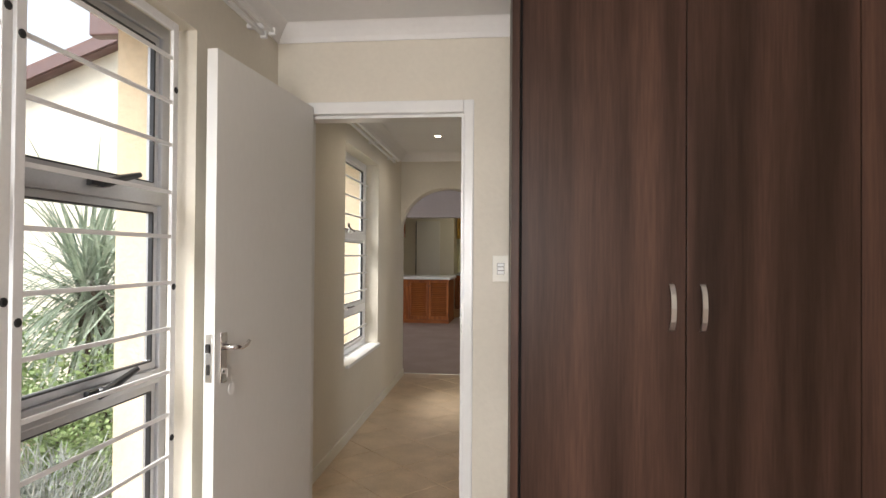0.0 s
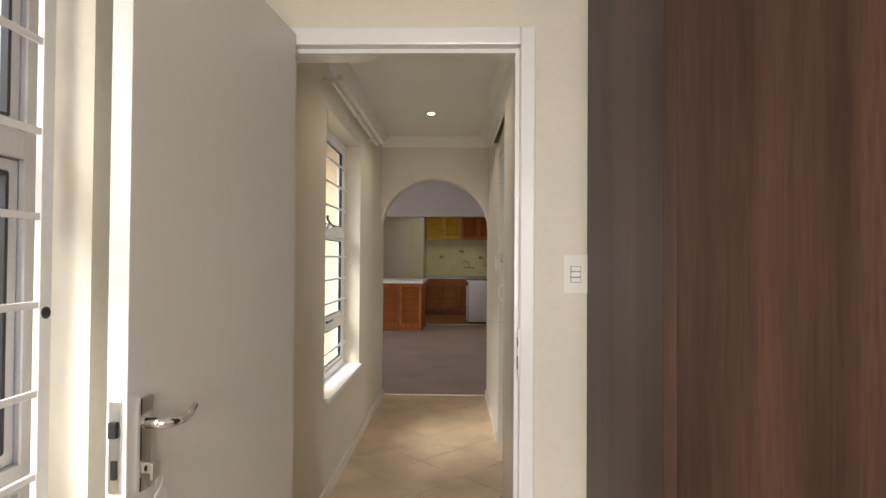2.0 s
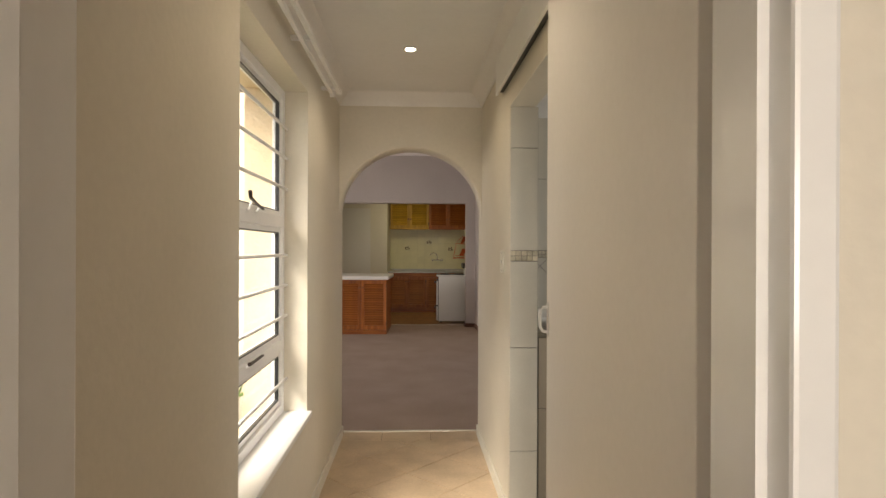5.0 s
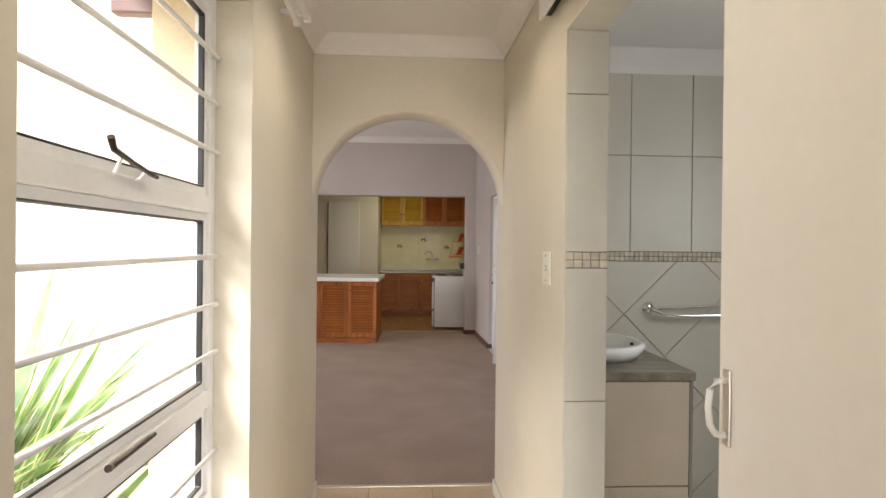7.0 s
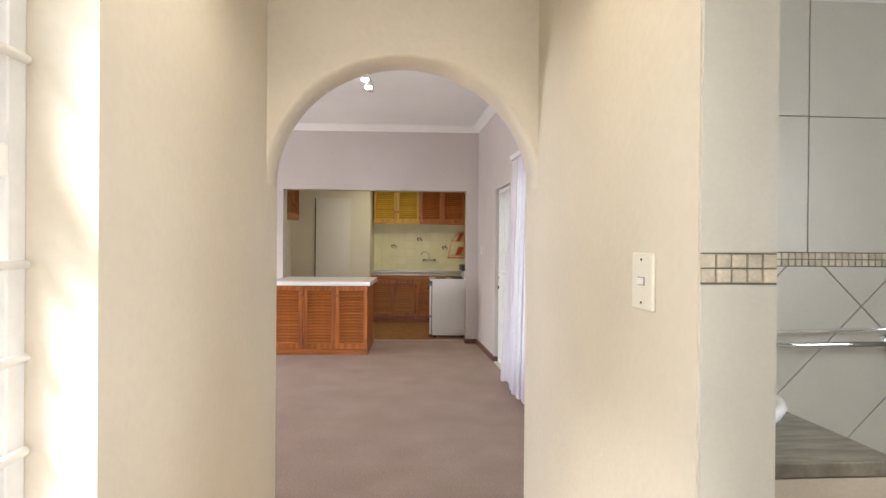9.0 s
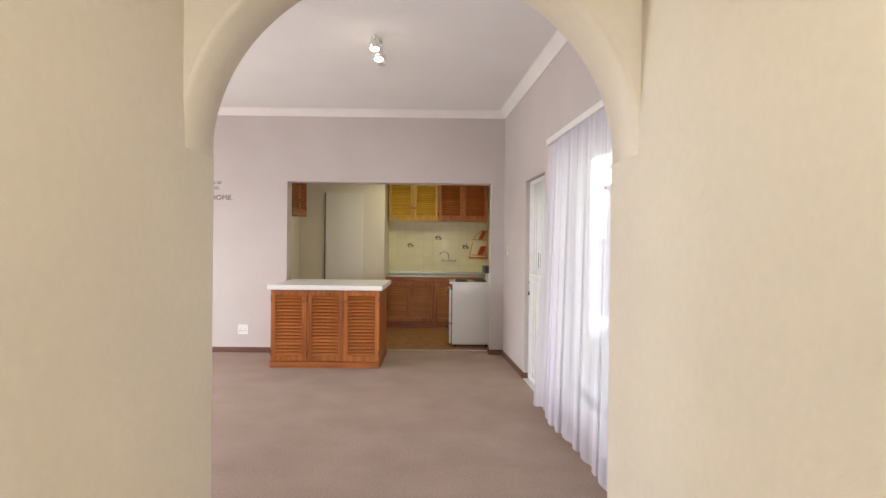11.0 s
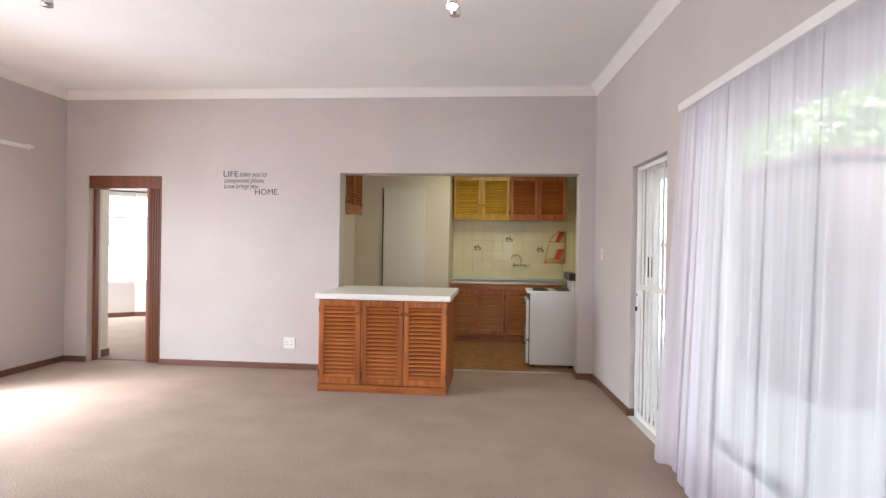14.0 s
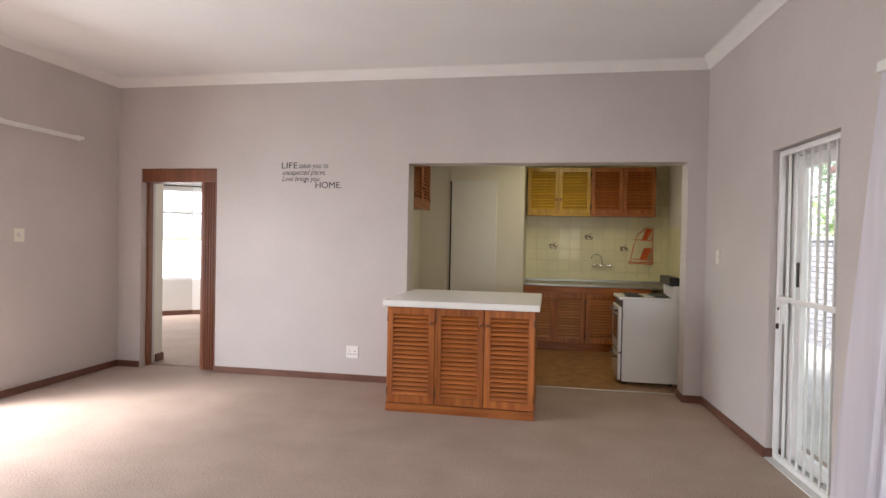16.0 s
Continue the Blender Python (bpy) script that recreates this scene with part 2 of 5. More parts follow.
M_MORTAR = mk("mortar", (0.22, 0.215, 0.245), 0.9, var=0.1, scale=20, bump=0.4)
M_CONC = mk("pale_concrete", (0.62, 0.61, 0.59), 0.85, var=0.08, scale=2, grain=60, bump=0.4)
M_BAY = mk("pale_bay_paint", (0.74, 0.71, 0.69), 0.5, var=0.02, scale=2, grain=40, bump=0.1)
M_TERRACOTTA = mk("terracotta_edging", (0.50, 0.22, 0.14), 0.8, var=0.12, scale=6, bump=0.3)
M_OUTHOUSE = mk("brown_outhouse_render", (0.20, 0.165, 0.15), 0.85, var=0.1, scale=2, grain=50, bump=0.4)
M_DOOR_S = mk("off_white_sliding_door_paint", (0.84, 0.80, 0.76), 0.36, var=0.02, scale=2, grain=50, bump=0.06)

# ---------------------------------------------------------------- builders


def box(bm, x0, x1, y0, y1, z0, z1, bevel=0.0):
    v = bmesh.ops.create_cube(bm, size=1.0)["verts"]
    for p in v:
        p.co = Vector(((x0 + x1) / 2 + p.co.x * (x1 - x0), (y0 + y1) / 2 + p.co.y * (y1 - y0), (z0 + z1) / 2 + p.co.z * (z1 - z0)))
    if bevel:
        edges = list({e for p in v for e in p.link_edges})
        bmesh.ops.bevel(bm, geom=edges, offset=bevel, segments=2, affect="EDGES", profile=0.6)
    return bm


def ring(bm, x0, x1, z0, z1, y0, y1, left, right, low, high):
    """A rectangular frame in one piece, standing in the x-z plane from y0 to y1."""
    loops = []
    for y in (y0, y1):
        loops.append(([bm.verts.new((x, y, z)) for x, z in ((x0, z0), (x1, z0), (x1, z1), (x0, z1))], [bm.verts.new((x, y, z)) for x, z in ((x0 + left, z0 + low), (x1 - right, z0 + low), (x1 - right, z1 - high), (x0 + left, z1 - high))]))
    (a, b), (c, d) = loops
    for i in range(4):
        j = (i + 1) % 4
        for q in ((a[i], a[j], b[j], b[i]), (c[i], c[j], d[j], d[i]), (a[i], a[j], c[j], c[i]), (b[i], b[j], d[j], d[i])):
            bm.faces.new(q)
    edges = [e for e in bm.edges if len(e.link_faces) == 2]
    bmesh.ops.recalc_face_normals(bm, faces=bm.faces)
    bmesh.ops.bevel(bm, geom=edges, offset=0.0025, segments=1, affect="EDGES")
    return bm


def ring_yz(y0, y1, z0, z1, x0, x1, w):
    bm = ring(bmesh.new(), y0, y1, z0, z1, x0, x1, w, w, w, w)
    for v in bm.verts:
        v.co = Vector((v.co.y, v.co.x, v.co.z))
    return bm


def boxes(*dims, bevel=0.0):
    bm = bmesh.new()
    for d in dims:
        b2 = bmesh.new()
        box(b2, *d, bevel=bevel)
        me = bpy.data.meshes.new("t")
        b2.to_mesh(me)
        b2.free()
        bm.from_mesh(me)
        bpy.data.meshes.remove(me)
    return bm


def rod(bm, points, r, sides=10, closed_ends=True):
    """A round bar that follows points."""
    pts = [Vector(p) for p in points]
    rings = []
    for i, p in enumerate(pts):
        d = (pts[min(i + 1, len(pts) - 1)] - pts[max(i - 1, 0)]).normalized()
        u = d.cross(Vector((0, 0, 1)) if abs(d.z) < 0.95 else Vector((1, 0, 0))).normalized()
        w = d.cross(u)
        rr = r[i] if isinstance(r, (list, tuple)) else r
        rings.append([bm.verts.new(p + rr * (math.cos(a) * u + math.sin(a) * w)) for a in (2 * math.pi * s / sides for s in range(sides))])
    for a, b in zip(rings, rings[1:]):
        for s in range(sides):
            bm.faces.new((a[s], a[(s + 1) % sides], b[(s + 1) % sides], b[s]))
    if closed_ends:
        bm.faces.new(rings[0][::-1])
        bm.faces.new(rings[-1])
    return bm


def lathe(bm, profile, centre=(0, 0, 0), sides=24, axis="z"):
    """A turned shape from (radius, height) pairs."""
    c = Vector(centre)
    rings = []
    for r, h in profile:
        ring = []
        for s in range(sides):
            a = 2 * math.pi * s / sides
            p = (r * math.cos(a), r * math.sin(a), h)
            p = {"z": p, "y": (p[0], p[2], p[1]), "x": (p[2], p[0], p[1])}[axis]
            ring.append(bm.verts.new(c + Vector(p)))
        rings.append(ring)
    for a, b in zip(rings, rings[1:]):
        for s in range(sides):
            bm.faces.new((a[s], a[(s + 1) % sides], b[(s + 1) % sides], b[s]))
    bm.faces.new(rings[0][::-1])
    bm.faces.new(rings[-1])
    bmesh.ops.recalc_face_normals(bm, faces=bm.faces)
    return bm


def mesh_of(name, bm, material, smooth=False):
    bmesh.ops.recalc_face_normals(bm, faces=bm.faces)
    me = bpy.data.meshes.new(name)
    bm.to_mesh(me)
    bm.free()
    me.materials.append(material)
    if smooth:
        for p in me.polygons:
            p.use_smooth = True
    return me


def part(name, bm, material, parent, label="", smooth=False):
    me = bm if isinstance(bm, bpy.types.Mesh) else mesh_of(name, bm, material, smooth)
    ob = new(name, me)
    ob.parent = parent
    if label:
        ob["label"] = label
    return ob


LIVING = []


def thing(name, at=(0, 0, 0), label="", category="", group="", turn=0.0, living=False):
    ob = new(name)
    ob.empty_display_size = 0.1
    ob.matrix_basis = pose(*at, 0, 0, turn)
    tagged(ob, label, category, group)
    if living:
        LIVING.append(ob)
    return ob


def solid(name, bm, material, label, category, living=False, smooth=False, kind="structure"):
    ob = new(name, mesh_of(name, bm, material, smooth))
    tagged(ob, label, category, kind=kind)
    if living:
        LIVING.append(ob)
    return ob


def wall_bm(axis, p0, p1, a0, a1, z0, z1, holes=()):
    """A wall from p0 to p1 thick, a0 to a1 long; holes (a, a, z, z) go through."""
    bm = bmesh.new()
    cuts = sorted({a0, a1, *[h[0] for h in holes], *[h[1] for h in holes]})
    for c0, c1 in zip(cuts, cuts[1:]):
        mid = (c0 + c1) / 2
        spans, low = [], z0
        for h in sorted([h for h in holes if h[0] < mid < h[1]], key=lambda h: h[2]):
            spans.append((low, h[2]))
            low = h[3]
        spans.append((low, z1))
        for s0, s1 in spans:
            if s1 - s0 > 1e-4:
                if axis == "x":
                    box(bm, p0, p1, c0, c1, s0, s1)
                else:
                    box(bm, c0, c1, p0, p1, s0, s1)
    bmesh.ops.remove_doubles(bm, verts=bm.verts, dist=1e-5)
    return bm


def clip_poly(poly, x0, x1, y0, y1):
    """A polygon cut to a rectangle."""
    for axis, lim, keep_more in ((0, x0, True), (0, x1, False), (1, y0, True), (1, y1, False)):
        out = []
        for i, p in enumerate(poly):
            q = poly[i - 1]
            pin = (p[axis] >= lim) if keep_more else (p[axis] <= lim)
            qin = (q[axis] >= lim) if keep_more else (q[axis] <= lim)
            if pin != qin:
                s = (lim - q[axis]) / (p[axis] - q[axis])
                out.append((q[0] + s * (p[0] - q[0]), q[1] + s * (p[1] - q[1])))
            if pin:
                out.append(p)
        poly = out
        if len(poly) < 3:
            return []
    return poly


def slab_piece(poly, thick):
    """A thin tile with softened upper edge, from a flat outline."""
    cx, cy = sum(p[0] for p in poly) / len(poly), sum(p[1] for p in poly) / len(poly)
    bm = bmesh.new()
    lo = [bm.verts.new((x, y, 0)) for x, y in poly]
    mid = [bm.verts.new((x, y, thick * 0.7)) for x, y in poly]
    far = max(math.hypot(x - cx, y - cy) for x, y in poly)
    s = 1 - 0.0015 / far
    hi = [bm.verts.new((cx + (x - cx) * s, cy + (y - cy) * s, thick)) for x, y in poly]
    n = len(poly)
    for a, b in ((lo, mid), (mid, hi)):
        for i in range(n):
            bm.faces.new((a[i], a[(i + 1) % n], b[(i + 1) % n], b[i]))
    bm.faces.new(hi)
    return bm


def cornice(name, path, size, label, living=False):
    """A coved ceiling trim along a list of inside corners; path of (x, y, inward x, inward y) at z of the ceiling."""
    bm = bmesh.new()
    z = path[0][4]
    prof = [(0.0, -size), (0.008, -size), (size * 0.25, -size * 0.72), (size * 0.55, -size * 0.38), (size * 0.85, -size * 0.10), (size, 0.0), (0.0, 0.0)]
    rings = [[bm.verts.new((x + ix * a, y + iy * a, z + b)) for a, b in prof] for x, y, ix, iy, _ in path]
    for r, s in zip(rings, rings[1:]):
        for i in range(len(prof)):
            j = (i + 1) % len(prof)
            bm.faces.new((r[i], r[j], s[j], s[i]))
    for end in (rings[0], rings[-1]):
        bm.faces.new(end)
    return solid(name, bm, M_CORNICE, label, "cornice", living)


def skirting(name, runs, h, t, material, label, living=False):
    bm = bmesh.new()
    for x0, x1, y0, y1 in runs:
        box(bm, x0, x1, y0, y1, 0.0, h, bevel=0.004)
    return solid(name, bm, material, label, "skirting board", living)

# ---------------------------------------------------------------- structure: bedroom and passage
WX, PX = -0.95, 0.035            # inner faces of the passage's west and east walls
BY = 3.163                       # bedroom side of the door wall
AY0, AY1 = 6.65, 6.835            # arch wall
CH = 2.42                        # ceiling, bedroom and passage

solid("wall_west_outside", wall_bm("x", -1.26, -1.085, -1.8, 6.60, -0.3, 2.62, [(0.93, 2.425, 0.33, 2.14), (4.385, 5.505, 0.52, 2.14)]), M_STUCCO, "rough cream stucco on the outside of the west wall", "wall")
solid("wall_west", wall_bm("x", -1.08, WX, -1.8, 6.65, 0, 2.62, [(0.95, 2.41, 0.36, 2.12), (4.40, 5.50, 0.55, 2.12)]), M_CREAM, "cream plastered outside wall with two window openings", "wall")
solid("wall_north_bedroom", wall_bm("y", BY, 3.28, WX, 3.3, 0, 2.62, [(-0.838, 0.0, -0.01, 2.056)]), M_CREAM, "cream plastered wall round the bedroom doorway", "wall")
# unseen wall; its opening is made up to hold the fill lamp
solid("wall_south_bedroom", wall_bm("y", -1.9, -1.75, -1.18, 3.4, 0, 2.62, [(-0.85, 0.45, 0.6, 2.12)]), M_CREAM, "plain cream wall behind the bedroom with an added opening for the fill lamp", "wall")
solid("wall_east_bedroom", wall_bm("x", 3.3, 3.45, -1.8, 3.3, 0, 2.62), M_CREAM, "plain cream bedroom wall", "wall")
solid("ceiling_bedroom", boxes((-1.18, 3.45, -1.9, 3.3, CH, CH + 0.1)), M_CEIL, "flat white bedroom ceiling", "ceiling")
solid("floor_bedroom", boxes((-1.18, 3.45, -1.9, 3.22, -0.1, 0.0)), M_CARPET, "beige carpet on the bedroom floor", "floor")
solid("wall_east_passage", wall_bm("x", PX, 0.176, 3.28, AY1, 0, 2.62, [(4.30, 5.492, -0.01, 2.072)]), M_CREAM, "cream plastered passage wall with a bathroom opening", "wall")
solid("ceiling_passage", boxes((WX - 0.2, 0.10, 3.28, AY0, CH, CH + 0.1)), M_CEIL, "flat white passage ceiling", "ceiling")
solid("floor_passage", boxes((WX - 0.02, 0.176, 3.22, 6.93, -0.1, -0.006)), M_GROUT, "passage floor bed of brown grout", "floor")


def arch_wall():
    """A wall with a half-oval opening on straight jambs that are flush with the passage walls."""
    bm = bmesh.new()
    cx, half, spring, rise, top, steps = (WX + PX) / 2, (PX - WX) / 2, 1.575, 0.47, 2.62, 40
    pts = [(cx - half * math.cos(math.pi * i / steps), spring + rise * math.sin(math.pi * i / steps)) for i in range(steps + 1)]
    rows = []
    r = 0.012
    for i, (x, z) in enumerate(pts):
        nx, nz = (x - cx) / half ** 2, (z - spring) / rise ** 2
        ln = math.hypot(nx, nz) or 1
        ox, oz = x + r * nx / ln, z + r * nz / ln
        rows.append([bm.verts.new(c) for c in ((x, AY0, top), (ox, AY0, oz), (x, AY0 + r, z), (x, AY1 - r, z), (ox, AY1, oz), (x, AY1, top))])
    for a, b in zip(rows, rows[1:]):
        for i in range(5):
            bm.faces.new((a[i], a[i + 1], b[i + 1], b[i]))
    return bm


def askew(ob):
    """The passage widens slightly from the archway back to the bedroom."""
    for v in ob.data.vertices:
        if -0.15 < v.co.x < PX + 0.03 and v.co.y < AY0:
            v.co.x += 0.013 * (AY0 - v.co.y)
    return ob


askew(bpy.data.objects["wall_east_passage"])
arch = solid("wall_arch", arch_wall(), M_CREAM, "cream plastered wall over a rounded archway", "wall", smooth=False)
for p in arch.data.polygons:
    p.use_smooth = abs(p.normal.y) < 0.9
solid("wall_arch_west", boxes((-5.6, WX, AY0, AY1, 0, 3.2)), M_CREAM, "wall beside the archway", "wall")
solid("wall_arch_east", boxes((0.176, 1.9, 6.50, AY1, 0, 3.2)), M_CREAM, "wall beside the archway and behind the bathroom", "wall")
solid("wall_arch_top", boxes((-0.99, 0.30, AY0 + 0.002, AY1, 2.60, 3.2)), M_CREAM, "wall above the archway", "wall")
solid("threshold_strip", boxes((WX, 0.10, 6.915, 6.945, -0.006, 0.006), bevel=0.003), mk("pale_metal_strip", (0.62, 0.58, 0.50), 0.35, 0.6, var=0.08), "pale metal strip between tiles and carpet", "threshold")

cornice("cornice_bedroom", [(WX, -1.75, 1, 0, CH), (WX, BY, 1, -1, CH), (3.3, BY, -1, -1, CH), (3.3, -1.75, -1, 1, CH)], 0.075, "white coved cornice in the bedroom")
askew(cornice("cornice_passage", [(WX, 3.28, 1, 0, CH), (WX, AY0, 1, -1, CH), (PX, AY0, -1, -1, CH), (PX, 3.28, -1, 0, CH)], 0.085, "white coved cornice in the passage"))
askew(skirting("baseboard_passage", [(WX, WX + 0.012, 3.30, AY1), (PX - 0.012, PX, 5.495, AY1)], 0.075, 0.012, M_CREAM_SMOOTH, "pale cream skirting along the passage"))
skirting("baseboard_bedroom", [(WX, WX + 0.012, -1.7, 3.16)], 0.07, 0.012, M_WHITE, "white skirting in the bedroom")


# ---------------------------------------------------------------- door frame and door of the bedroom
def door_frame():
    t = tagged(thing("door_1"), "white enamelled steel door frame, chipped at the edges", "door frame", kind="structure")
    bm = boxes((-0.86, -0.80, BY - 0.006, 3.295, 0, 2.056), (-0.045, 0.003, BY - 0.006, 3.295, 0, 2.056), (-0.80, -0.045, BY - 0.006, 3.295, 1.998, 2.056), bevel=0.006)
    part("frame", bm, M_WHITE, t)
    part("door_stop", boxes((-0.058, -0.044, BY + 0.035, 3.29, 0, 1.998), (-0.80, -0.058, BY + 0.035, 3.29, 1.984, 1.999)), M_WHITE, t)
    part("strike_plate", boxes((-0.049, -0.0435, BY + 0.002, BY + 0.028, 0.93, 1.09), bevel=0.002), M_NICKEL, t, "worn metal strike plate with paint chips")
    part("strike_hole", boxes((-0.0505, -0.0445, BY + 0.008, BY + 0.022, 0.96, 1.0), (-0.0505, -0.0445, BY + 0.008, BY + 0.022, 1.03, 1.06)), M_SEAM, t)


door_frame()


def bedroom_door():
    hinge, free = Vector((-0.765, 3.145)), Vector((-0.834, 2.337))
    d = (free - hinge)
    ang = math.degrees(math.atan2(d.y, d.x)) + 90     # leaf runs along -y in its own frame
    t = thing("bedroom_door", (hinge.x, hinge.y, 0), "open white painted flush door with lever handle", "door", turn=ang)
    w = d.length
    part("leaf", boxes((-0.04, 0.0, -w, 0.0, 0.012, 2.028), bevel=0.002), M_DOOR, t)
    y = -w + 0.048
    part("handle_plate", boxes((0.0, 0.008, y - 0.02, y + 0.02, 0.875, 1.050), bevel=0.004), M_CHROME, t, "chrome handle plate")
    bm = rod(bmesh.new(), [(0.004, y, 1.0), (0.042, y, 1.0), (0.05, y + 0.012, 1.0), (0.05, y + 0.045, 0.994), (0.047, y + 0.08, 0.998), (0.044, y + 0.105, 1.008)], [0.011, 0.010, 0.010, 0.009, 0.008, 0.006], 12)
    part("lever_handle", bm, M_CHROME, t, "curved chrome lever", smooth=True)
    part("keyhole", lathe(bmesh.new(), [(0.006, 0.006), (0.006, 0.0095)], (0, y, 0.915), 12, "x"), M_SEAM, t)
    part("lock_face", boxes((-0.033, -0.009, -w - 0.003, -w, 0.885, 1.05), bevel=0.0012), M_NICKEL, t, "steel lock face in the door edge")
    part("latch", boxes((-0.029, -0.013, -w - 0.012, -w - 0.002, 0.985, 1.015), bevel=0.003), M_SEAM, t)
    part("bolt", boxes((-0.027, -0.015, -w - 0.006, -w - 0.002, 0.91, 0.945), bevel=0.002), M_SEAM, t)
    k = thing("key_with_tag", (0, 0, 0), "key in the lock with a round wire-and-disc tag", "key")
    k.matrix_basis = t.matrix_basis @ pose(0, y, 0)
    part("key", boxes((0.008, 0.024, -0.0012, 0.0012, 0.905, 0.925), (0.022, 0.028, -0.012, 0.012, 0.897, 0.927), bevel=0.001), M_NICKEL, k)
    ring = [(0.026 + 0.002 * math.sin(a), 0.012 + 0.010 * math.cos(a), 0.888 + 0.014 * math.sin(a)) for a in (2 * math.pi * i / 16 for i in range(17))]
    part("ring", rod(bmesh.new(), ring, 0.0011, 6), M_NICKEL, k)
    part("tag", lathe(bmesh.new(), [(0.020, -0.0015), (0.0215, 0.0), (0.020, 0.0015)], (0.026, 0.016, 0.853), 20, "x"), M_PLASTIC_W, k)
    return t


bedroom_door()


def wardrobe():
    x0, y0, y1, n, dw = 0.185, 2.565, BY, 4, 0.572
    t = thing("wardrobe", (x0, y0, 0), "tall built-in wardrobe with dark walnut laminate doors", "wardrobe")
    depth = y1 - y0
    part("side_panel", boxes((-0.017, 0.010, -0.092, depth - 0.002, 0, 2.42 - 0.002), bevel=0.0015), M_WARD, t)
    # near-black carcass paints the shade in the seams between the doors
    part("carcass", boxes((0.0102, 0.02 + n * dw, 0.004, depth - 0.002, 0, 2.418)), M_SEAM, t)
    for i in range(n):
        a = 0.021 + i * dw
        d = part("door", boxes((a, a + dw - 0.0045, -0.020, 0.002, 0.07, 2.416), bevel=0.0012), M_WARD, t)
        hx = a + dw - 0.052 if i % 2 == 0 else a + 0.052
        pts = [(hx, -0.020, 1.068), (hx, -0.030, 1.072), (hx, -0.046, 1.10), (hx, -0.052, 1.148), (hx, -0.046, 1.196), (hx, -0.030, 1.224), (hx, -0.020, 1.228)]
        bm = bmesh.new()
        rings = []
        for j, p in enumerate(pts):
            w2 = 0.0085
            rings.append([bm.verts.new((p[0] + sx * w2, p[1] + sy * 0.003, p[2] + (sy * 0.002))) for sx, sy in ((-1, -1), (1, -1), (1, 1), (-1, 1))])
        for r, s in zip(rings, rings[1:]):
            for q in range(4):
                bm.faces.new((r[q], r[(q + 1) % 4], s[(q + 1) % 4], s[q]))
        bm.faces.new(rings[0][::-1])
        bm.faces.new(rings[-1])
        part("handle", bm, M_NICKEL, d, "bowed brushed nickel handle")
    part("plinth", boxes((0.018, 0.02 + n * dw, -0.004, 0.004, 0, 0.066)), M_WARD, t)


wardrobe()


def light_switch(at, turn, label, rockers=3, h=0.122, w=0.076, living=False, dots=False):
    t = thing("light_switch", at, label, "light switch", turn=turn, living=living)
    part("plate", boxes((-w / 2, w / 2, -0.009, 0, -h / 2, h / 2), bevel=0.003), M_PLASTIC, t)
    step = 0.0175
    for i in range(rockers):
        z = (i - (rockers - 1) / 2) * step
        part("rocker_bezel", boxes((-0.0165, 0.0165, -0.0105, -0.008, z - step / 2 + 0.0003, z + step / 2 - 0.0003), bevel=0.0008), M_BGROUT, t)
        part("rocker", boxes((-0.0145, 0.0145, -0.0135, -0.009, z - step / 2 + 0.002, z + step / 2 - 0.002), bevel=0.001), M_PLASTIC_W, t)
    for z in (-h * 0.38, h * 0.38):
        part("screw", lathe(bmesh.new(), [(0.0028, -0.0105), (0.0028, -0.008)], (0, 0, z), 10, "y"), M_BLACK if dots else M_PLASTIC, t)
    return t


light_switch((0.131, BY, 1.264), 0, "ivory three-gang light switch plate beside the wardrobe")
light_switch((PX + 0.0125, 5.703, 1.284), -90, "ivory light switch plate with dark screws on the passage wall", 1, 0.118, 0.10, dots=True)


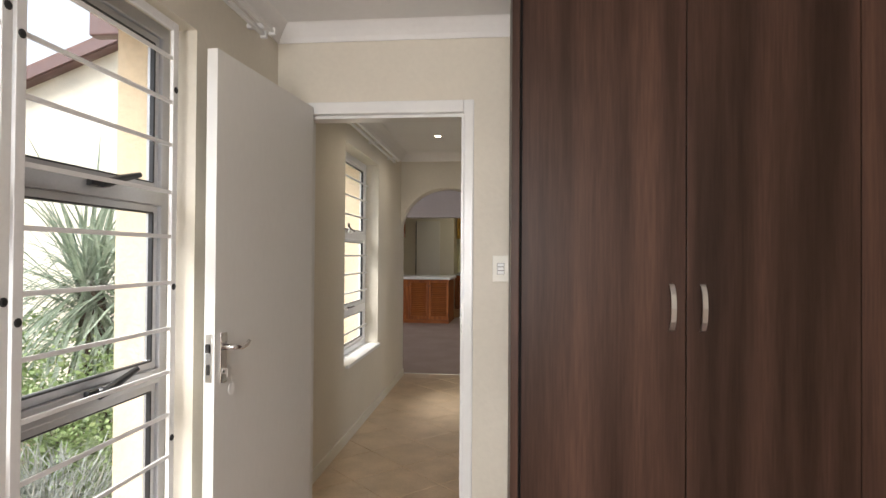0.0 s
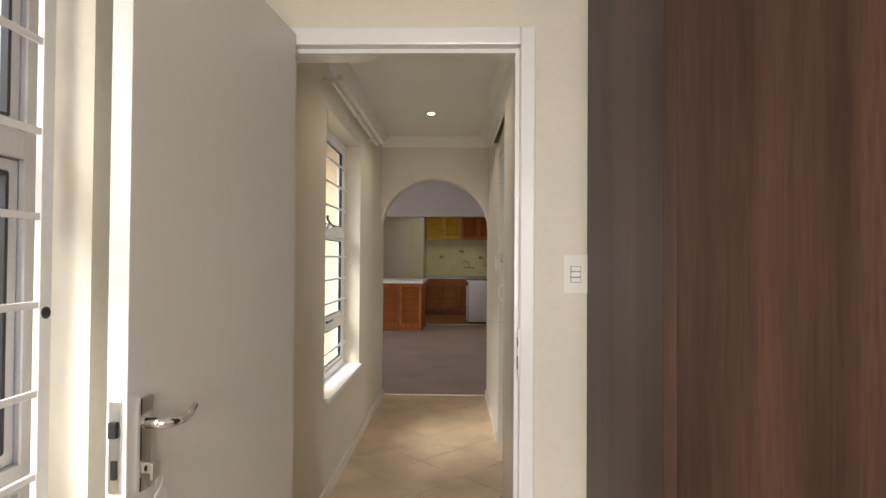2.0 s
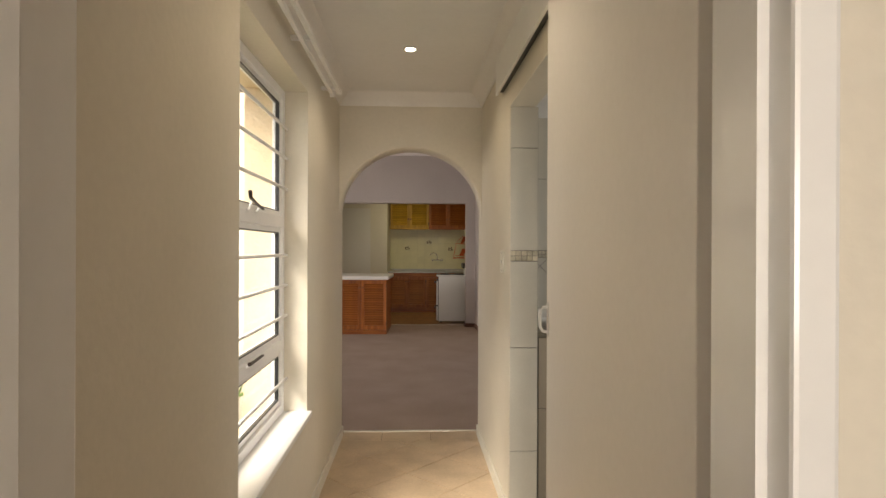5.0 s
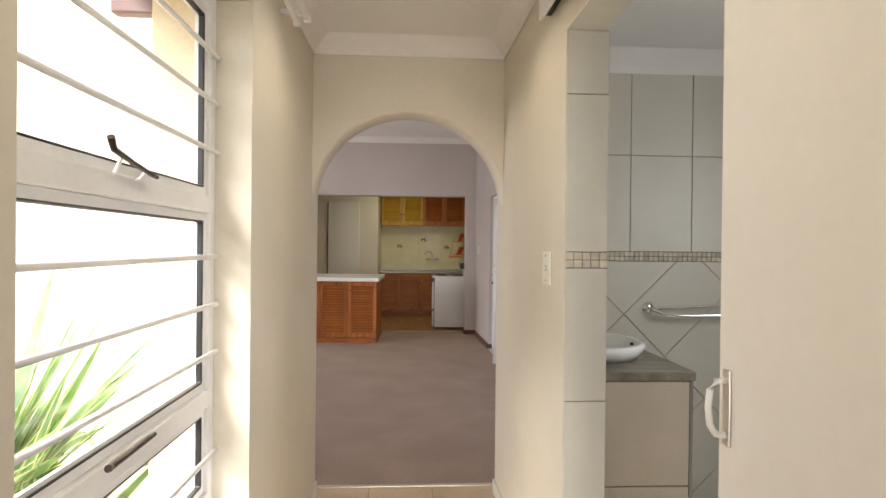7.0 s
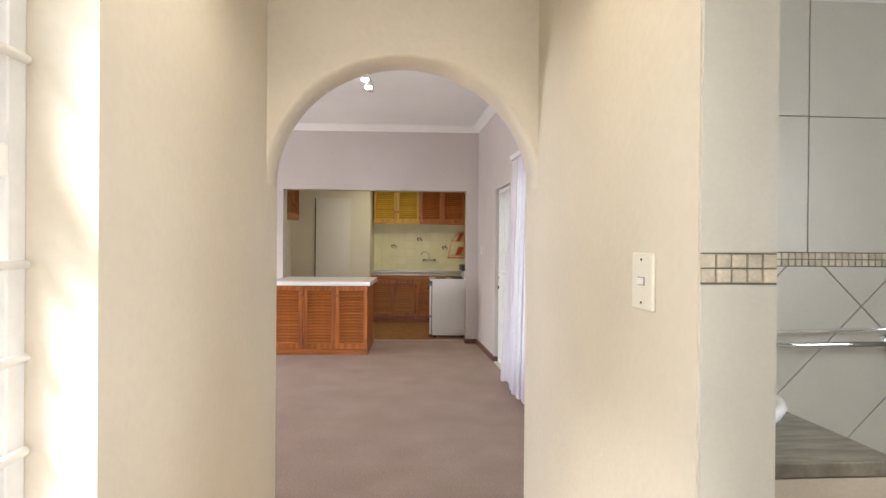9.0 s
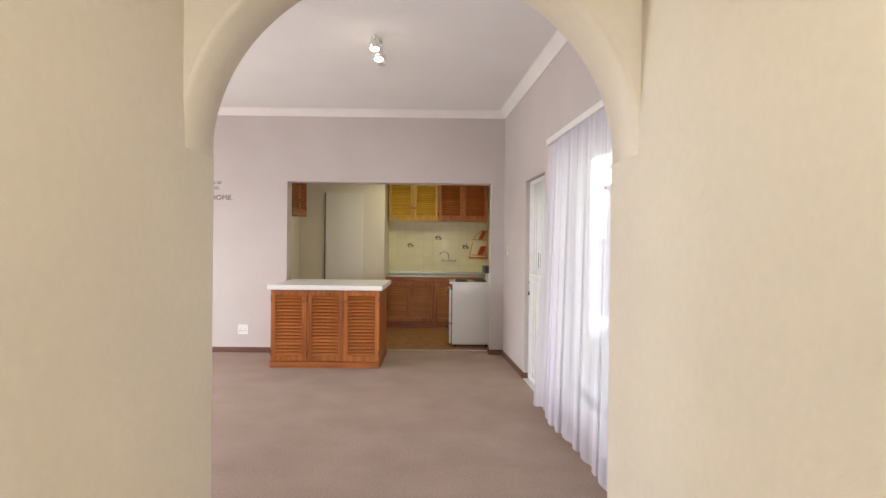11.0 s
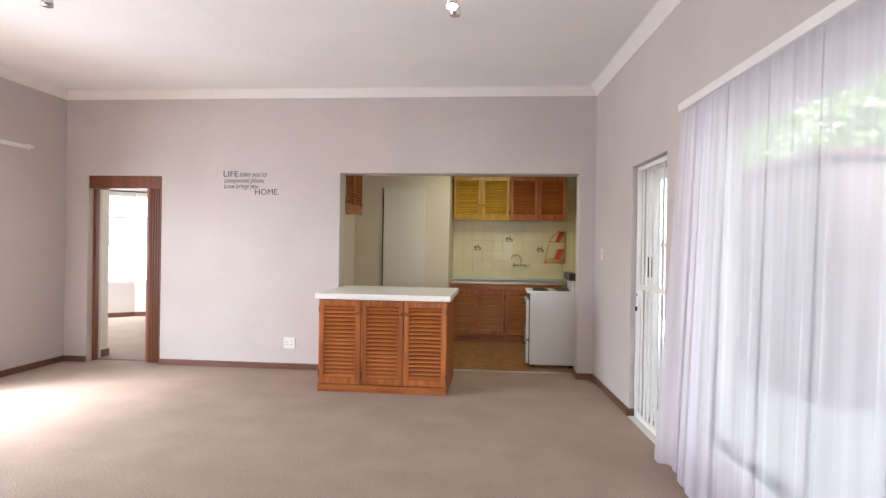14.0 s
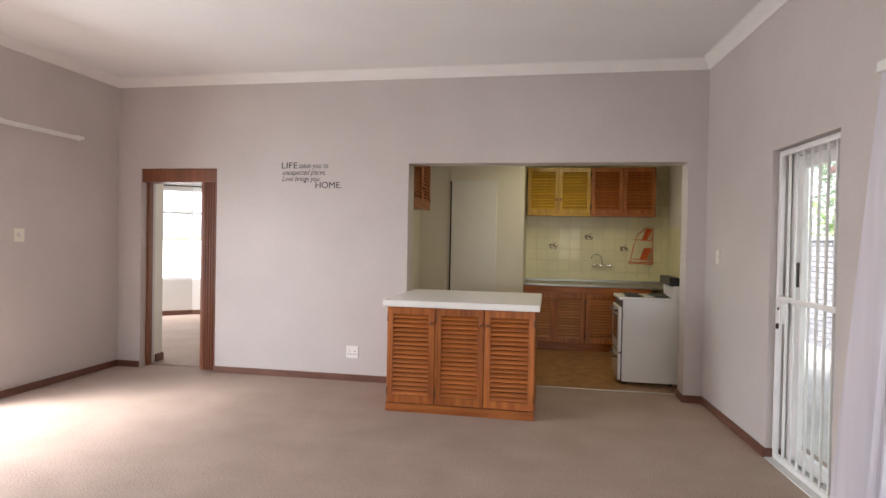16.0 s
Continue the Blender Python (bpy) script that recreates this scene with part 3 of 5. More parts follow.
# ---------------------------------------------------------------- windows
def window_frame(name, y0, y1, z0, z1, mullions, x, frame_mat, label, seal, handles, stays=()):
    t = tagged(thing(name), label, "window", kind="structure")
    fw, fd = 0.045, 0.05
    part("window_frame", ring_yz(y0, y1, z0, z1, x - fd, x, fw), frame_mat, t)
    for z in mullions:
        part("transom", boxes((x - fd, x + 0.002, y0 + fw, y1 - fw, z - 0.026, z + 0.026), bevel=0.004), frame_mat, t)
    zs = [z0 + fw] + [v for z in mullions for v in (z - 0.026, z + 0.026)] + [z1 - fw]
    for a, b in zip(zs[0::2], zs[1::2]):
        s = part("sash", ring_yz(y0 + fw, y1 - fw, a, b, x - 0.04, x - 0.012, 0.028), frame_mat, t)
        part("seal", ring_yz(y0 + fw + 0.022, y1 - fw - 0.022, a + 0.022, b - 0.022, x - 0.030, x - 0.011, 0.0075), seal, s)
        p = part("pane", boxes((x - 0.028, x - 0.024, y0 + fw + 0.02, y1 - fw - 0.02, a + 0.02, b - 0.02)), M_GLASS, s)
        p.visible_shadow = False
    ym = (y0 + y1) / 2
    for hz, hmat in handles:
        # cockspur handle: a foot on the rail, a neck and a long flat lever
        h = part("stay_handle", boxes((x - 0.002, x + 0.016, ym - 0.055, ym + 0.012, hz - 0.012, hz + 0.010), bevel=0.004), hmat, t)
        part("neck", lathe(bmesh.new(), [(0.014, 0.010), (0.013, 0.030), (0.010, 0.036)], (x, ym, hz), 14, "x"), hmat, h)
        part("lever", rod(bmesh.new(), [(x + 0.030, ym - 0.030, hz - 0.008), (x + 0.034, ym, hz + 0.002), (x + 0.038, ym + 0.05, hz + 0.020), (x + 0.038, ym + 0.135, hz + 0.042)], [0.010, 0.0135, 0.012, 0.009], 8), hmat, h)
    for hz, lift in stays:
        # casement stay: a dark bent bar resting on two white pegs
        h = part("casement_stay", rod(bmesh.new(), [(x + 0.020, 5.03, hz), (x + 0.022, 5.00, hz + 0.002), (x + 0.026, 4.90, hz + 0.5 * lift), (x + 0.030, 4.81, hz + lift), (x + 0.034, 4.79, hz + 1.7 * lift)], [0.005, 0.006, 0.006, 0.007, 0.008], 8), M_HINGE, t, "dark metal casement stay")
        for py, pz in ((4.97, 0.15), (4.86, 0.7)):
            part("peg", rod(bmesh.new(), [(x - 0.004, py, hz - 0.016), (x + 0.012, py - 0.008, hz - 0.012), (x + 0.022, py - 0.003, hz + pz * lift)], 0.0045, 8), frame_mat, h)
    return t


window_frame("window_0", 0.95, 1.69, 0.36, 2.12, [0.900, 1.515], -1.05, M_ALU, "grey aluminium window with three lights and black handles", M_BLACK, [(0.915, M_BLACK), (1.530, M_BLACK)])
window_frame("window_1", 1.69, 2.41, 0.36, 2.12, [0.900, 1.515], -1.05, M_ALU, "grey aluminium window with three lights and black handles", M_BLACK, [(0.915, M_BLACK), (1.530, M_BLACK)])
window_frame("window_2", 4.40, 5.50, 0.55, 2.12, [0.885, 1.478], -1.062, M_WHITE_BAR, "white painted steel window with three lights", M_BLACK, [], ((0.912, 0.006), (1.512, 0.030)))


def burglar_bars(x, y0, y1, z0, z1, zs, framed, label):
    t = thing("burglar_bars", (0, 0, 0), label, "burglar bars")
    if framed:
        part("frame_stile", boxes((x - 0.006, x + 0.006, y0, y0 + 0.03, z0, z1), bevel=0.002), M_WHITE_BAR, t)
        part("frame_stile", boxes((x - 0.006, x + 0.006, y1 - 0.03, y1, z0, z1), bevel=0.002), M_WHITE_BAR, t)
        for za, zb in ((z0, z0 + 0.03), (z1 - 0.03, z1)):
            part("frame_rail", boxes((x - 0.0055, x + 0.0055, y0 + 0.028, y1 - 0.028, za, zb), bevel=0.002), M_WHITE_BAR, t)
        for y, dz in ((y0 + 0.015, 0.05), (y1 - 0.015, 0.0)):
            for z in (0.70, 1.21, 1.88):
                part("bolt", lathe(bmesh.new(), [(0.011, 0.005), (0.011, 0.008), (0.007, 0.0105)], (x, y, z - dz), 14, "x"), M_BLACK, t)
    for z in zs:
        if framed:
            part("bar", boxes((x - 0.004, x + 0.004, y0 + 0.028, y1 - 0.028, z - 0.0065, z + 0.0065), bevel=0.002), M_WHITE_BAR, t)
        else:
            part("bar", rod(bmesh.new(), [(x, y0, z), (x, y1, z)], 0.0075, 10), M_WHITE_BAR, t, smooth=True)


BARS_Z = [0.49, 0.64, 0.78, 0.925, 1.07, 1.225, 1.38, 1.53, 1.69, 1.835, 1.985]
burglar_bars(-0.980, 0.96, 1.655, 0.37, 2.11, BARS_Z, True, "white flat steel burglar bars bolted over the window")
burglar_bars(-0.980, 1.665, 2.335, 0.37, 2.11, [0.49, 0.64, 0.78, 0.925, 1.07, 1.225, 1.38, 1.53, 1.69, 1.835, 1.985], True, "white flat steel burglar bars bolted over the window")
burglar_bars(-1.045, 4.42, 5.472, 0.55, 2.12, [0.72, 1.027, 1.173, 1.319, 1.638, 1.786, 1.93], False, "white round burglar bars set across the window")
solid("window_sill", boxes((-1.10, WX + 0.025, 4.44, 5.51, 0.525, 0.552), bevel=0.006), M_WHITE, "white painted window sill in the passage", "window sill")
solid("window_sill_bedroom", boxes((-1.10, WX + 0.02, 0.93, 2.43, 0.338, 0.362), bevel=0.006), M_WHITE, "white painted window sill in the bedroom", "window sill")


def curtain_rail(x, y0, y1, z, side, label, living=False, double=True):
    t = thing("curtain_rail", (0, 0, 0), label, "curtain rail", living=living)
    for off, zz in ((0.055, z), (0.095, z + 0.012)) if double else ((0.05, z),):
        part("track", boxes((x + side * off - 0.009, x + side * off + 0.009, y0, y1, zz - 0.009, zz + 0.009), bevel=0.003), M_PLASTIC_W, t)
        for y in (y0, y1):
            part("end_stop", boxes((x + side * off - 0.014, x + side * off + 0.014, y - 0.01, y + 0.012, zz - 0.016, zz + 0.014), bevel=0.004), M_PLASTIC_W, t)
    n = max(2, int((y1 - y0) / 0.75) + 1)
    for i in range(n):
        y = y0 + 0.04 + (y1 - y0 - 0.08) * i / (n - 1)
        a, b = sorted((x, x + side * 0.10))
        part("bracket", boxes((a, b, y - 0.012, y + 0.012, z + 0.010, z + 0.030), bevel=0.003), M_PLASTIC_W, t)


curtain_rail(WX, 4.28, 5.93, 2.225, 1, "white double curtain track over the passage window")
curtain_rail(WX, 1.35, 2.86, 2.275, 1, "white double curtain track over the bedroom window")


def downlight(at, group):
    t = thing("downlight", at, "small round recessed ceiling downlight, lit", "ceiling light", group)
    part("ring", lathe(bmesh.new(), [(0.040, 0.0), (0.040, -0.004), (0.030, -0.006), (0.026, -0.002)], (0, 0, 0), 28), M_CHROME, t, smooth=True)
    part("lamp_face", lathe(bmesh.new(), [(0.0255, -0.001), (0.0255, -0.004)], (0, 0, 0), 24), M_SPOTGLOW, t)
    lamp("downlight_lamp", "SPOT", look((at[0], at[1], at[2] - 0.02), (at[0], at[1], 0)), 3.0, (1.0, 0.86, 0.68), 0.03, spread=140)


for yy in (4.413, 5.728):
    downlight((-0.452, yy, CH), "passage downlights")


# ---------------------------------------------------------------- sliding door of the bathroom
def sliding_door():
    t = thing("sliding_door", (0, 0, 0), "white flush sliding door pushed open along the passage wall", "door")
    part("leaf", boxes((0.007, 0.036, 3.46, 4.468, 0.012, 2.150), bevel=0.003), M_DOOR_S, t)
    b = part("handle_base", boxes((0.003, 0.007, 4.434, 4.452, 1.075, 1.185), bevel=0.0018), M_NICKEL, t, "brushed metal backplate")
    part("pull", rod(bmesh.new(), [(0.005, 4.443, 1.09), (-0.010, 4.445, 1.092), (-0.018, 4.447, 1.105), (-0.020, 4.448, 1.13), (-0.018, 4.447, 1.155), (-0.010, 4.445, 1.168), (0.005, 4.443, 1.17)], 0.005, 10), M_PLASTIC_W, b, smooth=True)
    p = thing("sliding_door_track", (0, 0, 0), "white pelmet board over a dark sliding door track", "door track")
    askew(part("pelmet", boxes((-0.009, 0.004, 3.30, 5.70, 2.168, 2.345), bevel=0.002), M_WHITE, p))
    askew(part("track", boxes((0.0042, PX - 0.002, 3.31, 5.69, 2.185, 2.322)), M_BLACK, p, "dark steel track"))


sliding_door()

# ---------------------------------------------------------------- bathroom
BW = 6.50
solid("wall_bathroom_east", wall_bm("x", 1.75, 1.9, 3.28, 6.55, 0, 2.62, [(4.2, 5.3, 1.2, 2.05)]), M_BGROUT, "bathroom wall, out of sight", "wall")
solid("wall_bathroom_south", boxes((0.176, 1.9, 3.28, 3.40, 0, 2.62)), M_CREAM, "bathroom wall, out of sight", "wall")
solid("wall_bathroom_north", boxes((0.176, 1.75, BW - 0.012, BW, 0, 2.62)), M_BGROUT, "grey grout bed behind the bathroom tiles", "wall")
solid("ceiling_bathroom", boxes((0.10, 1.9, 3.28, 6.55, 2.33, 2.43)), M_CEIL, "flat white bathroom ceiling", "ceiling")
solid("floor_bathroom", boxes((0.176, 1.9, 3.28, 6.55, -0.1, 0.0)), M_BTILE, "pale tiled bathroom floor", "floor")
cornice("cornice_bathroom", [(0.176, BW - 0.012, 0, -1, 2.33), (1.75, BW - 0.012, -1, -1, 2.33), (1.75, 3.4, -1, 1, 2.33)], 0.10, "white cornice in the bathroom")
askew(solid("opening_lintel", boxes((PX - 0.001, 0.176, 4.31, 5.490, 2.062, 2.070)), M_CREAM_SMOOTH, "smooth plaster under the bathroom lintel", "lintel"))


def grab_rail(label):
    t = thing("grab_rail", (0, 0, 0), label, "grab rail")
    y = BW - 0.014
    for x, z in ((0.745, 1.062), (1.256, 1.025), (1.43, 1.085), (1.505, 0.778)):
        part("flange", lathe(bmesh.new(), [(0.032, 0.0), (0.032, -0.006), (0.020, -0.016), (0.012, -0.02)], (x, y, z), 20, "y"), M_CHROME, t, smooth=True)
    part("bar", rod(bmesh.new(), [(0.745, y, 1.062), (0.76, y - 0.05, 1.055), (0.80, y - 0.09, 1.035), (0.86, y - 0.10, 1.032), (1.50, y - 0.10, 1.04), (1.62, y - 0.10, 1.04)], 0.0105, 12), M_CHROME, t, smooth=True)
    part("bar", rod(bmesh.new(), [(0.78, y - 0.055, 1.066), (1.43, y - 0.055, 1.085), (1.62, y - 0.055, 1.088)], 0.008, 12), M_CHROME, t, smooth=True)
    part("bar", rod(bmesh.new(), [(1.256, y, 1.025), (1.262, y - 0.05, 1.02), (1.30, y - 0.06, 0.985), (1.49, y - 0.06, 0.80), (1.505, y, 0.778)], 0.0125, 12), M_CHROME, t, smooth=True)


grab_rail("chrome grab rails and towel bars on the tiled wall")


def vanity():
    t = thing("vanity_unit", (0.178, 5.66, 0), "tiled vanity block with a grey-brown stone top", "vanity")
    part("body", boxes((0, 0.385, 0.008, 0.82, 0, 0.885)), M_BGROUT, t)
    part("countertop", boxes((0, 0.40, -0.004, 0.822, 0.885, 0.917), bevel=0.004), M_GRANITE, t)
    for z0, z1 in ((0.005, 0.506), (0.511, 0.882)):
        part("front_tile", boxes((0.055, 0.378, 0.0, 0.010, z0, z1), bevel=0.0015), M_VTILE, t)
        part("side_tile", boxes((0.383, 0.394, 0.012, 0.41, z0, z1), bevel=0.0015), M_BTILE, t)
        part("side_tile", boxes((0.383, 0.394, 0.414, 0.815, z0, z1), bevel=0.0015), M_BTILE, t)
    part("edge_trim", boxes((0.379, 0.390, -0.002, 0.009, 0, 0.884), (0.03, 0.050, 0.002, 0.011, 0, 0.884)), M_BGROUT, t)
    b = thing("wash_basin", (0.178 + 0.135, 6.03, 0.917), "white oval ceramic drop-in basin", "basin")
    bm = bmesh.new()
    prof = [(0.215, 0.0), (0.240, 0.030), (0.250, 0.052), (0.240, 0.062), (0.222, 0.060), (0.205, 0.045), (0.15, 0.012), (0.05, 0.004)]
    lathe(bm, prof, (0, 0, 0), 40)
    for v in bm.verts:
        v.co.x *= 0.85
        v.co.z = max(v.co.z, 0.002)
    part("bowl", bm, M_CERAMIC, b, smooth=True)
    part("overflow", lathe(bmesh.new(), [(0.007, 0.0), (0.007, 0.006), (0.004, 0.010)], (0.163, -0.03, 0.040), 12), M_BLACK, b)


vanity()

# ---------------------------------------------------------------- living room (its own axes, turned a little from the passage)
LY, LX, LW, LC = 12.63, 0.585, -5.28, 3.03      # back wall, right wall, left wall, ceiling
LM = Matrix.Translation((LX, LY, 0)) @ pose(0, 0, 0, 0, 0, -1.8) @ Matrix.Translation((-LX, -LY, 0))

RM = Matrix.Translation((LX, LY, 0)) @ pose(0, 0, 0, 0, 0, 1.7) @ Matrix.Translation((-LX, -LY, 0))
RIGHT = ("wall_east_living", "door_3", "security_gate", "door_sill", "window_3", "sheer_curtain", "alarm_strobe", "light_switch_east", "baseboard_east", "cornice_east", "paving", "wall_patio", "outbuilding", "swing_frame", "planter")

solid("wall_north_living", wall_bm("y", LY, 12.86, LW - 0.2, LX + 0.25, 0, 3.2, [(-5.01, -4.14, -0.01, 2.095), (-2.12, 0.425, -0.01, 2.135)]), M_GREY, "greige painted wall with kitchen opening and doorway", "wall", True)
solid("wall_east_living", wall_bm("x", LX, LX + 0.23, 6.7, LY, 0, 3.2, [(10.53, 11.33, -0.01, 2.03), (7.35, 9.95, 0.30, 2.06)]), M_GREY, "greige painted wall with glazed door and wide window", "wall", True)
solid("wall_west_living", wall_bm("x", LW - 0.23, LW, 6.5, LY, 0, 3.2, [(8.3, 10.9, 0.05, 2.1)]), M_GREY, "greige painted wall with a wide opening to the garden", "wall", True)
solid("wall_south_living", wall_bm("y", 6.83, 6.89, LW - 0.2, WX - 0.07, 0, 3.2), M_GREY, "greige wall on the living room side of the archway", "wall")
solid("ceiling_living", boxes((LW - 0.3, LX + 0.3, 6.55, 12.85, LC, LC + 0.1)), M_CEIL, "flat white living room ceiling", "ceiling", True)
solid("floor_living", boxes((-6.2, LX + 0.4, 6.93, 12.93, -0.1, 0.0)), M_CARPET, "beige cut-pile carpet, slightly marked", "floor")
cornice("cornice_living", [(LW, 6.9, 1, 1, LC), (LW, LY, 1, -1, LC), (LX + 0.02, LY, -1, -1, LC)], 0.085, "white coved cornice in the living room", True)
cornice("cornice_east", [(LX, LY + 0.02, -1, 0, LC), (LX, 6.9, -1, 0, LC)], 0.085, "white coved cornice over the window wall", True)
SK = 0.065
skirting("baseboard_living", [(LW, -5.01, LY - 0.016, LY), (-4.14, -2.12, LY - 0.016, LY), (0.425, LX, LY - 0.016, LY), (0.409, 0.425, LY - 0.016, 12.86), (LW, LW + 0.016, 7.0, 8.3), (LW, LW + 0.016, 10.9, LY)], SK, 0.016, M_DARKWOOD, "dark brown stained skirting board", True)

skirting("baseboard_east", [(LX - 0.016, LX, 11.33, LY), (LX - 0.016, LX + 0.10, 11.315, 11.33), (LX - 0.016, LX, 7.0, 10.53), (LX - 0.016, LX + 0.05, 10.53, 10.546)], SK, 0.016, M_DARKWOOD, "dark brown stained skirting board under the window wall", True)


def ceiling_joint():
    solid("ceiling_trim", boxes((-2.60, -2.53, 6.9, 10.9, LC - 0.0022, LC), bevel=0.001), M_CEIL, "flat cover strip over a ceiling board joint", "ceiling trim", True)


ceiling_joint()


# doorway to the far room with a folding door
def folding_door():
    d = tagged(thing("door_2", living=True), "red-brown timber door frame with a folding door head", "door frame", kind="structure")
    part("jamb", boxes((-5.008, -4.972, LY + 0.085, 12.775, 0, 2.093), bevel=0.003), M_REDWOOD, d)
    part("head", boxes((-5.008, -4.142, LY + 0.012, 12.85, 1.955, 2.093), bevel=0.003), M_REDWOOD, d)
    t = thing("folding_door", (0, 0, 0), "red-brown vinyl concertina door folded to one side", "door", living=True)
    x, n, w = -4.150, 5, 0.029
    for i in range(n):
        # each pleat is a closed wedge, rounded at its nose
        xc, half = x - (i + 0.5) * w, w / 2 - 0.0015
        bm = bmesh.new()
        prof = [(-half, 12.760), (-half, 12.690), (-half * 0.75, 12.662), (-half * 0.3, 12.646), (half * 0.3, 12.646), (half * 0.75, 12.662), (half, 12.690), (half, 12.760)]
        lo, hi = [[bm.verts.new((xc + px, py, z)) for px, py in prof] for z in (0.012, 1.955)]
        for k in range(8):
            bm.faces.new((lo[k], lo[(k + 1) % 8], hi[(k + 1) % 8], hi[k]))
        bm.faces.new(lo)
        bm.faces.new(hi)
        part("pleat", bm, M_PVC, t)
    part("lead_post", boxes((x - n * w - 0.03, x - n * w, 12.65, 12.76, 0.01, 1.955), bevel=0.004), M_PVC, t)
    part("pull", boxes((x - n * w - 0.042, x - n * w - 0.03, 12.69, 12.715, 0.98, 1.14), bevel=0.004), M_HINGE, t)


folding_door()


# the far room: bay window, carpet, skirting
def bay_room():
    solid("floor_far_room", boxes((-8.3, -3.0, 12.84, 17.4, -0.1, -0.002)), M_CARPET, "beige carpet of the far room", "floor", True)
    solid("ceiling_far_room", boxes((-8.3, -3.0, 12.86, 17.4, 2.62, 2.72)), M_CEIL, "white ceiling of the far room", "ceiling", True)
    solid("wall_far_room_stub", boxes((-5.55, -5.03, 12.862, 13.02, 0, 2.7)), M_CREAM_SMOOTH, "short cream wall beside the doorway", "wall", True)
    solid("wall_far_room_south", boxes((-8.3, -5.55, 12.70, 12.86, 0, 2.7)), M_CREAM_SMOOTH, "cream wall of the far room", "wall", True)
    solid("wall_far_room_west", boxes((-8.3, -8.1, 12.86, 14.9, 0, 2.7)), M_CREAM_SMOOTH, "cream wall of the far room", "wall", True)
    solid("wall_far_room_east", boxes((-3.15, -3.0, 12.86, 17.4, 0, 2.7)), M_CREAM_SMOOTH, "cream wall of the far room", "wall", True)
    skirting("baseboard_far_room", [(-5.03, -5.015, 12.9, 13.02), (-5.55, -5.015, 13.02, 13.035)], 0.085, 0.015, M_DARKWOOD, "dark brown skirting in the far room", True)
    cx, cy, r, n = -5.85, 14.65, 2.25, 9
    low, skirt = bmesh.new(), bmesh.new()
    pts = [(cx + r * math.cos(a), cy + r * math.sin(a)) for a in (math.pi * (1.02 - 1.04 * i / n) for i in range(n + 1))]
    w = tagged(thing("window_bay", living=True), "white framed bay window in a curved wall", "window", kind="structure")
    for i, ((xa, ya), (xb, yb)) in enumerate(zip(pts, pts[1:])):
        d = Vector((xb - xa, yb - ya, 0))
        ln, ang = d.length, math.atan2(d.y, d.x)
        m = Matrix.Translation((xa, ya, 0)) @ Matrix.Rotation(ang, 4, "Z")
        for bm, dims in ((low, (-0.002, ln + 0.002, 0, 0.15, 0, 0.62)), (low, (-0.002, ln + 0.002, 0, 0.15, 2.22, 2.7)), (skirt, (0, ln, -0.015, 0, 0, 0.08))):
            v0 = len(bm.verts)
            box(bm, *dims)
            bm.verts.ensure_lookup_table()
            for v in bm.verts[v0:]:
                v.co = m @ v.co
        fr = ring(bmesh.new(), 0, ln, 0.62, 2.22, 0.02, 0.06, 0.022, 0.022, 0.04, 0.04)
        box(fr, 0.022, ln - 0.022, 0.02, 0.06, 1.78, 1.82)
        bmesh.ops.transform(fr, matrix=m, verts=fr.verts)
        part("window_frame", fr, M_WHITE_BAR, w)
        pn = boxes((0.01, ln, 0.038, 0.042, 0.64, 2.20))
        bmesh.ops.transform(pn, matrix=m, verts=pn.verts)
        part("pane", pn, M_GLASS, w).visible_shadow = False
    part("curtain_track", rod(bmesh.new(), [(cx + (r - 0.07) * math.cos(a), cy + (r - 0.07) * math.sin(a), 2.27) for a in (math.pi * (1.0 - i / 24) for i in range(25))], 0.012, 6), M_HINGE, w)
    solid("wall_bay", low, M_BAY, "curved cream wall under the bay window", "wall", True)
    solid("baseboard_bay", skirt, M_DARKWOOD, "dark brown skirting along the bay", "skirting board", True)


bay_room()


# wall lettering
def lettering():
    t = thing("wall_lettering", (0, 0, 0), "dark vinyl lettering reading a home motto on the wall", "wall lettering", living=True)
    for text, x, z, size, slant, width in (("LIFE", -3.437, 2.090, 0.088, 0.0, 0.168), ("takes you to", -3.250, 2.092, 0.076, 0.32, 0.305), ("unexpected places.", -3.425, 2.026, 0.074, 0.32, 0.455), ("Love brings you", -3.428, 1.962, 0.074, 0.32, 0.395), ("HOME.", -3.075, 1.895, 0.088, 0.0, 0.27)):
        c = bpy.data.curves.new("lettering", "FONT")
        c.body, c.size, c.shear, c.extrude = text, size, slant, 0.0008
        c.materials.append(M_INK)
        ob = new("words", c)
        ob.parent = t
        ob.matrix_basis = pose(x, LY - 0.0015, z, 90, 0, 0)
        bpy.context.view_layer.update()
        ob.scale = (width / max(ob.dimensions.x, 0.01), 1.0, 1.0)


lettering()


def socket_outlet(at, turn, label, living=True):
    t = thing("socket_outlet", at, label, "socket outlet", turn=turn, living=living)
    part("plate", boxes((-0.062, 0.062, -0.010, 0, -0.06, 0.06), bevel=0.003), M_PLASTIC_W, t)
    for cx in (-0.028, 0.028):
        for dx, dz in ((0, 0.018), (-0.012, -0.010), (0.012, -0.010)):
            part("pin_hole", lathe(bmesh.new(), [(0.0048, -0.0112), (0.0048, -0.0095)], (cx + dx, 0, dz - 0.008), 10, "y"), M_BLACK, t)
        part("rocker", boxes((cx - 0.010, cx + 0.010, -0.0145, -0.009, 0.032, 0.046), bevel=0.001), M_PLASTIC, t)


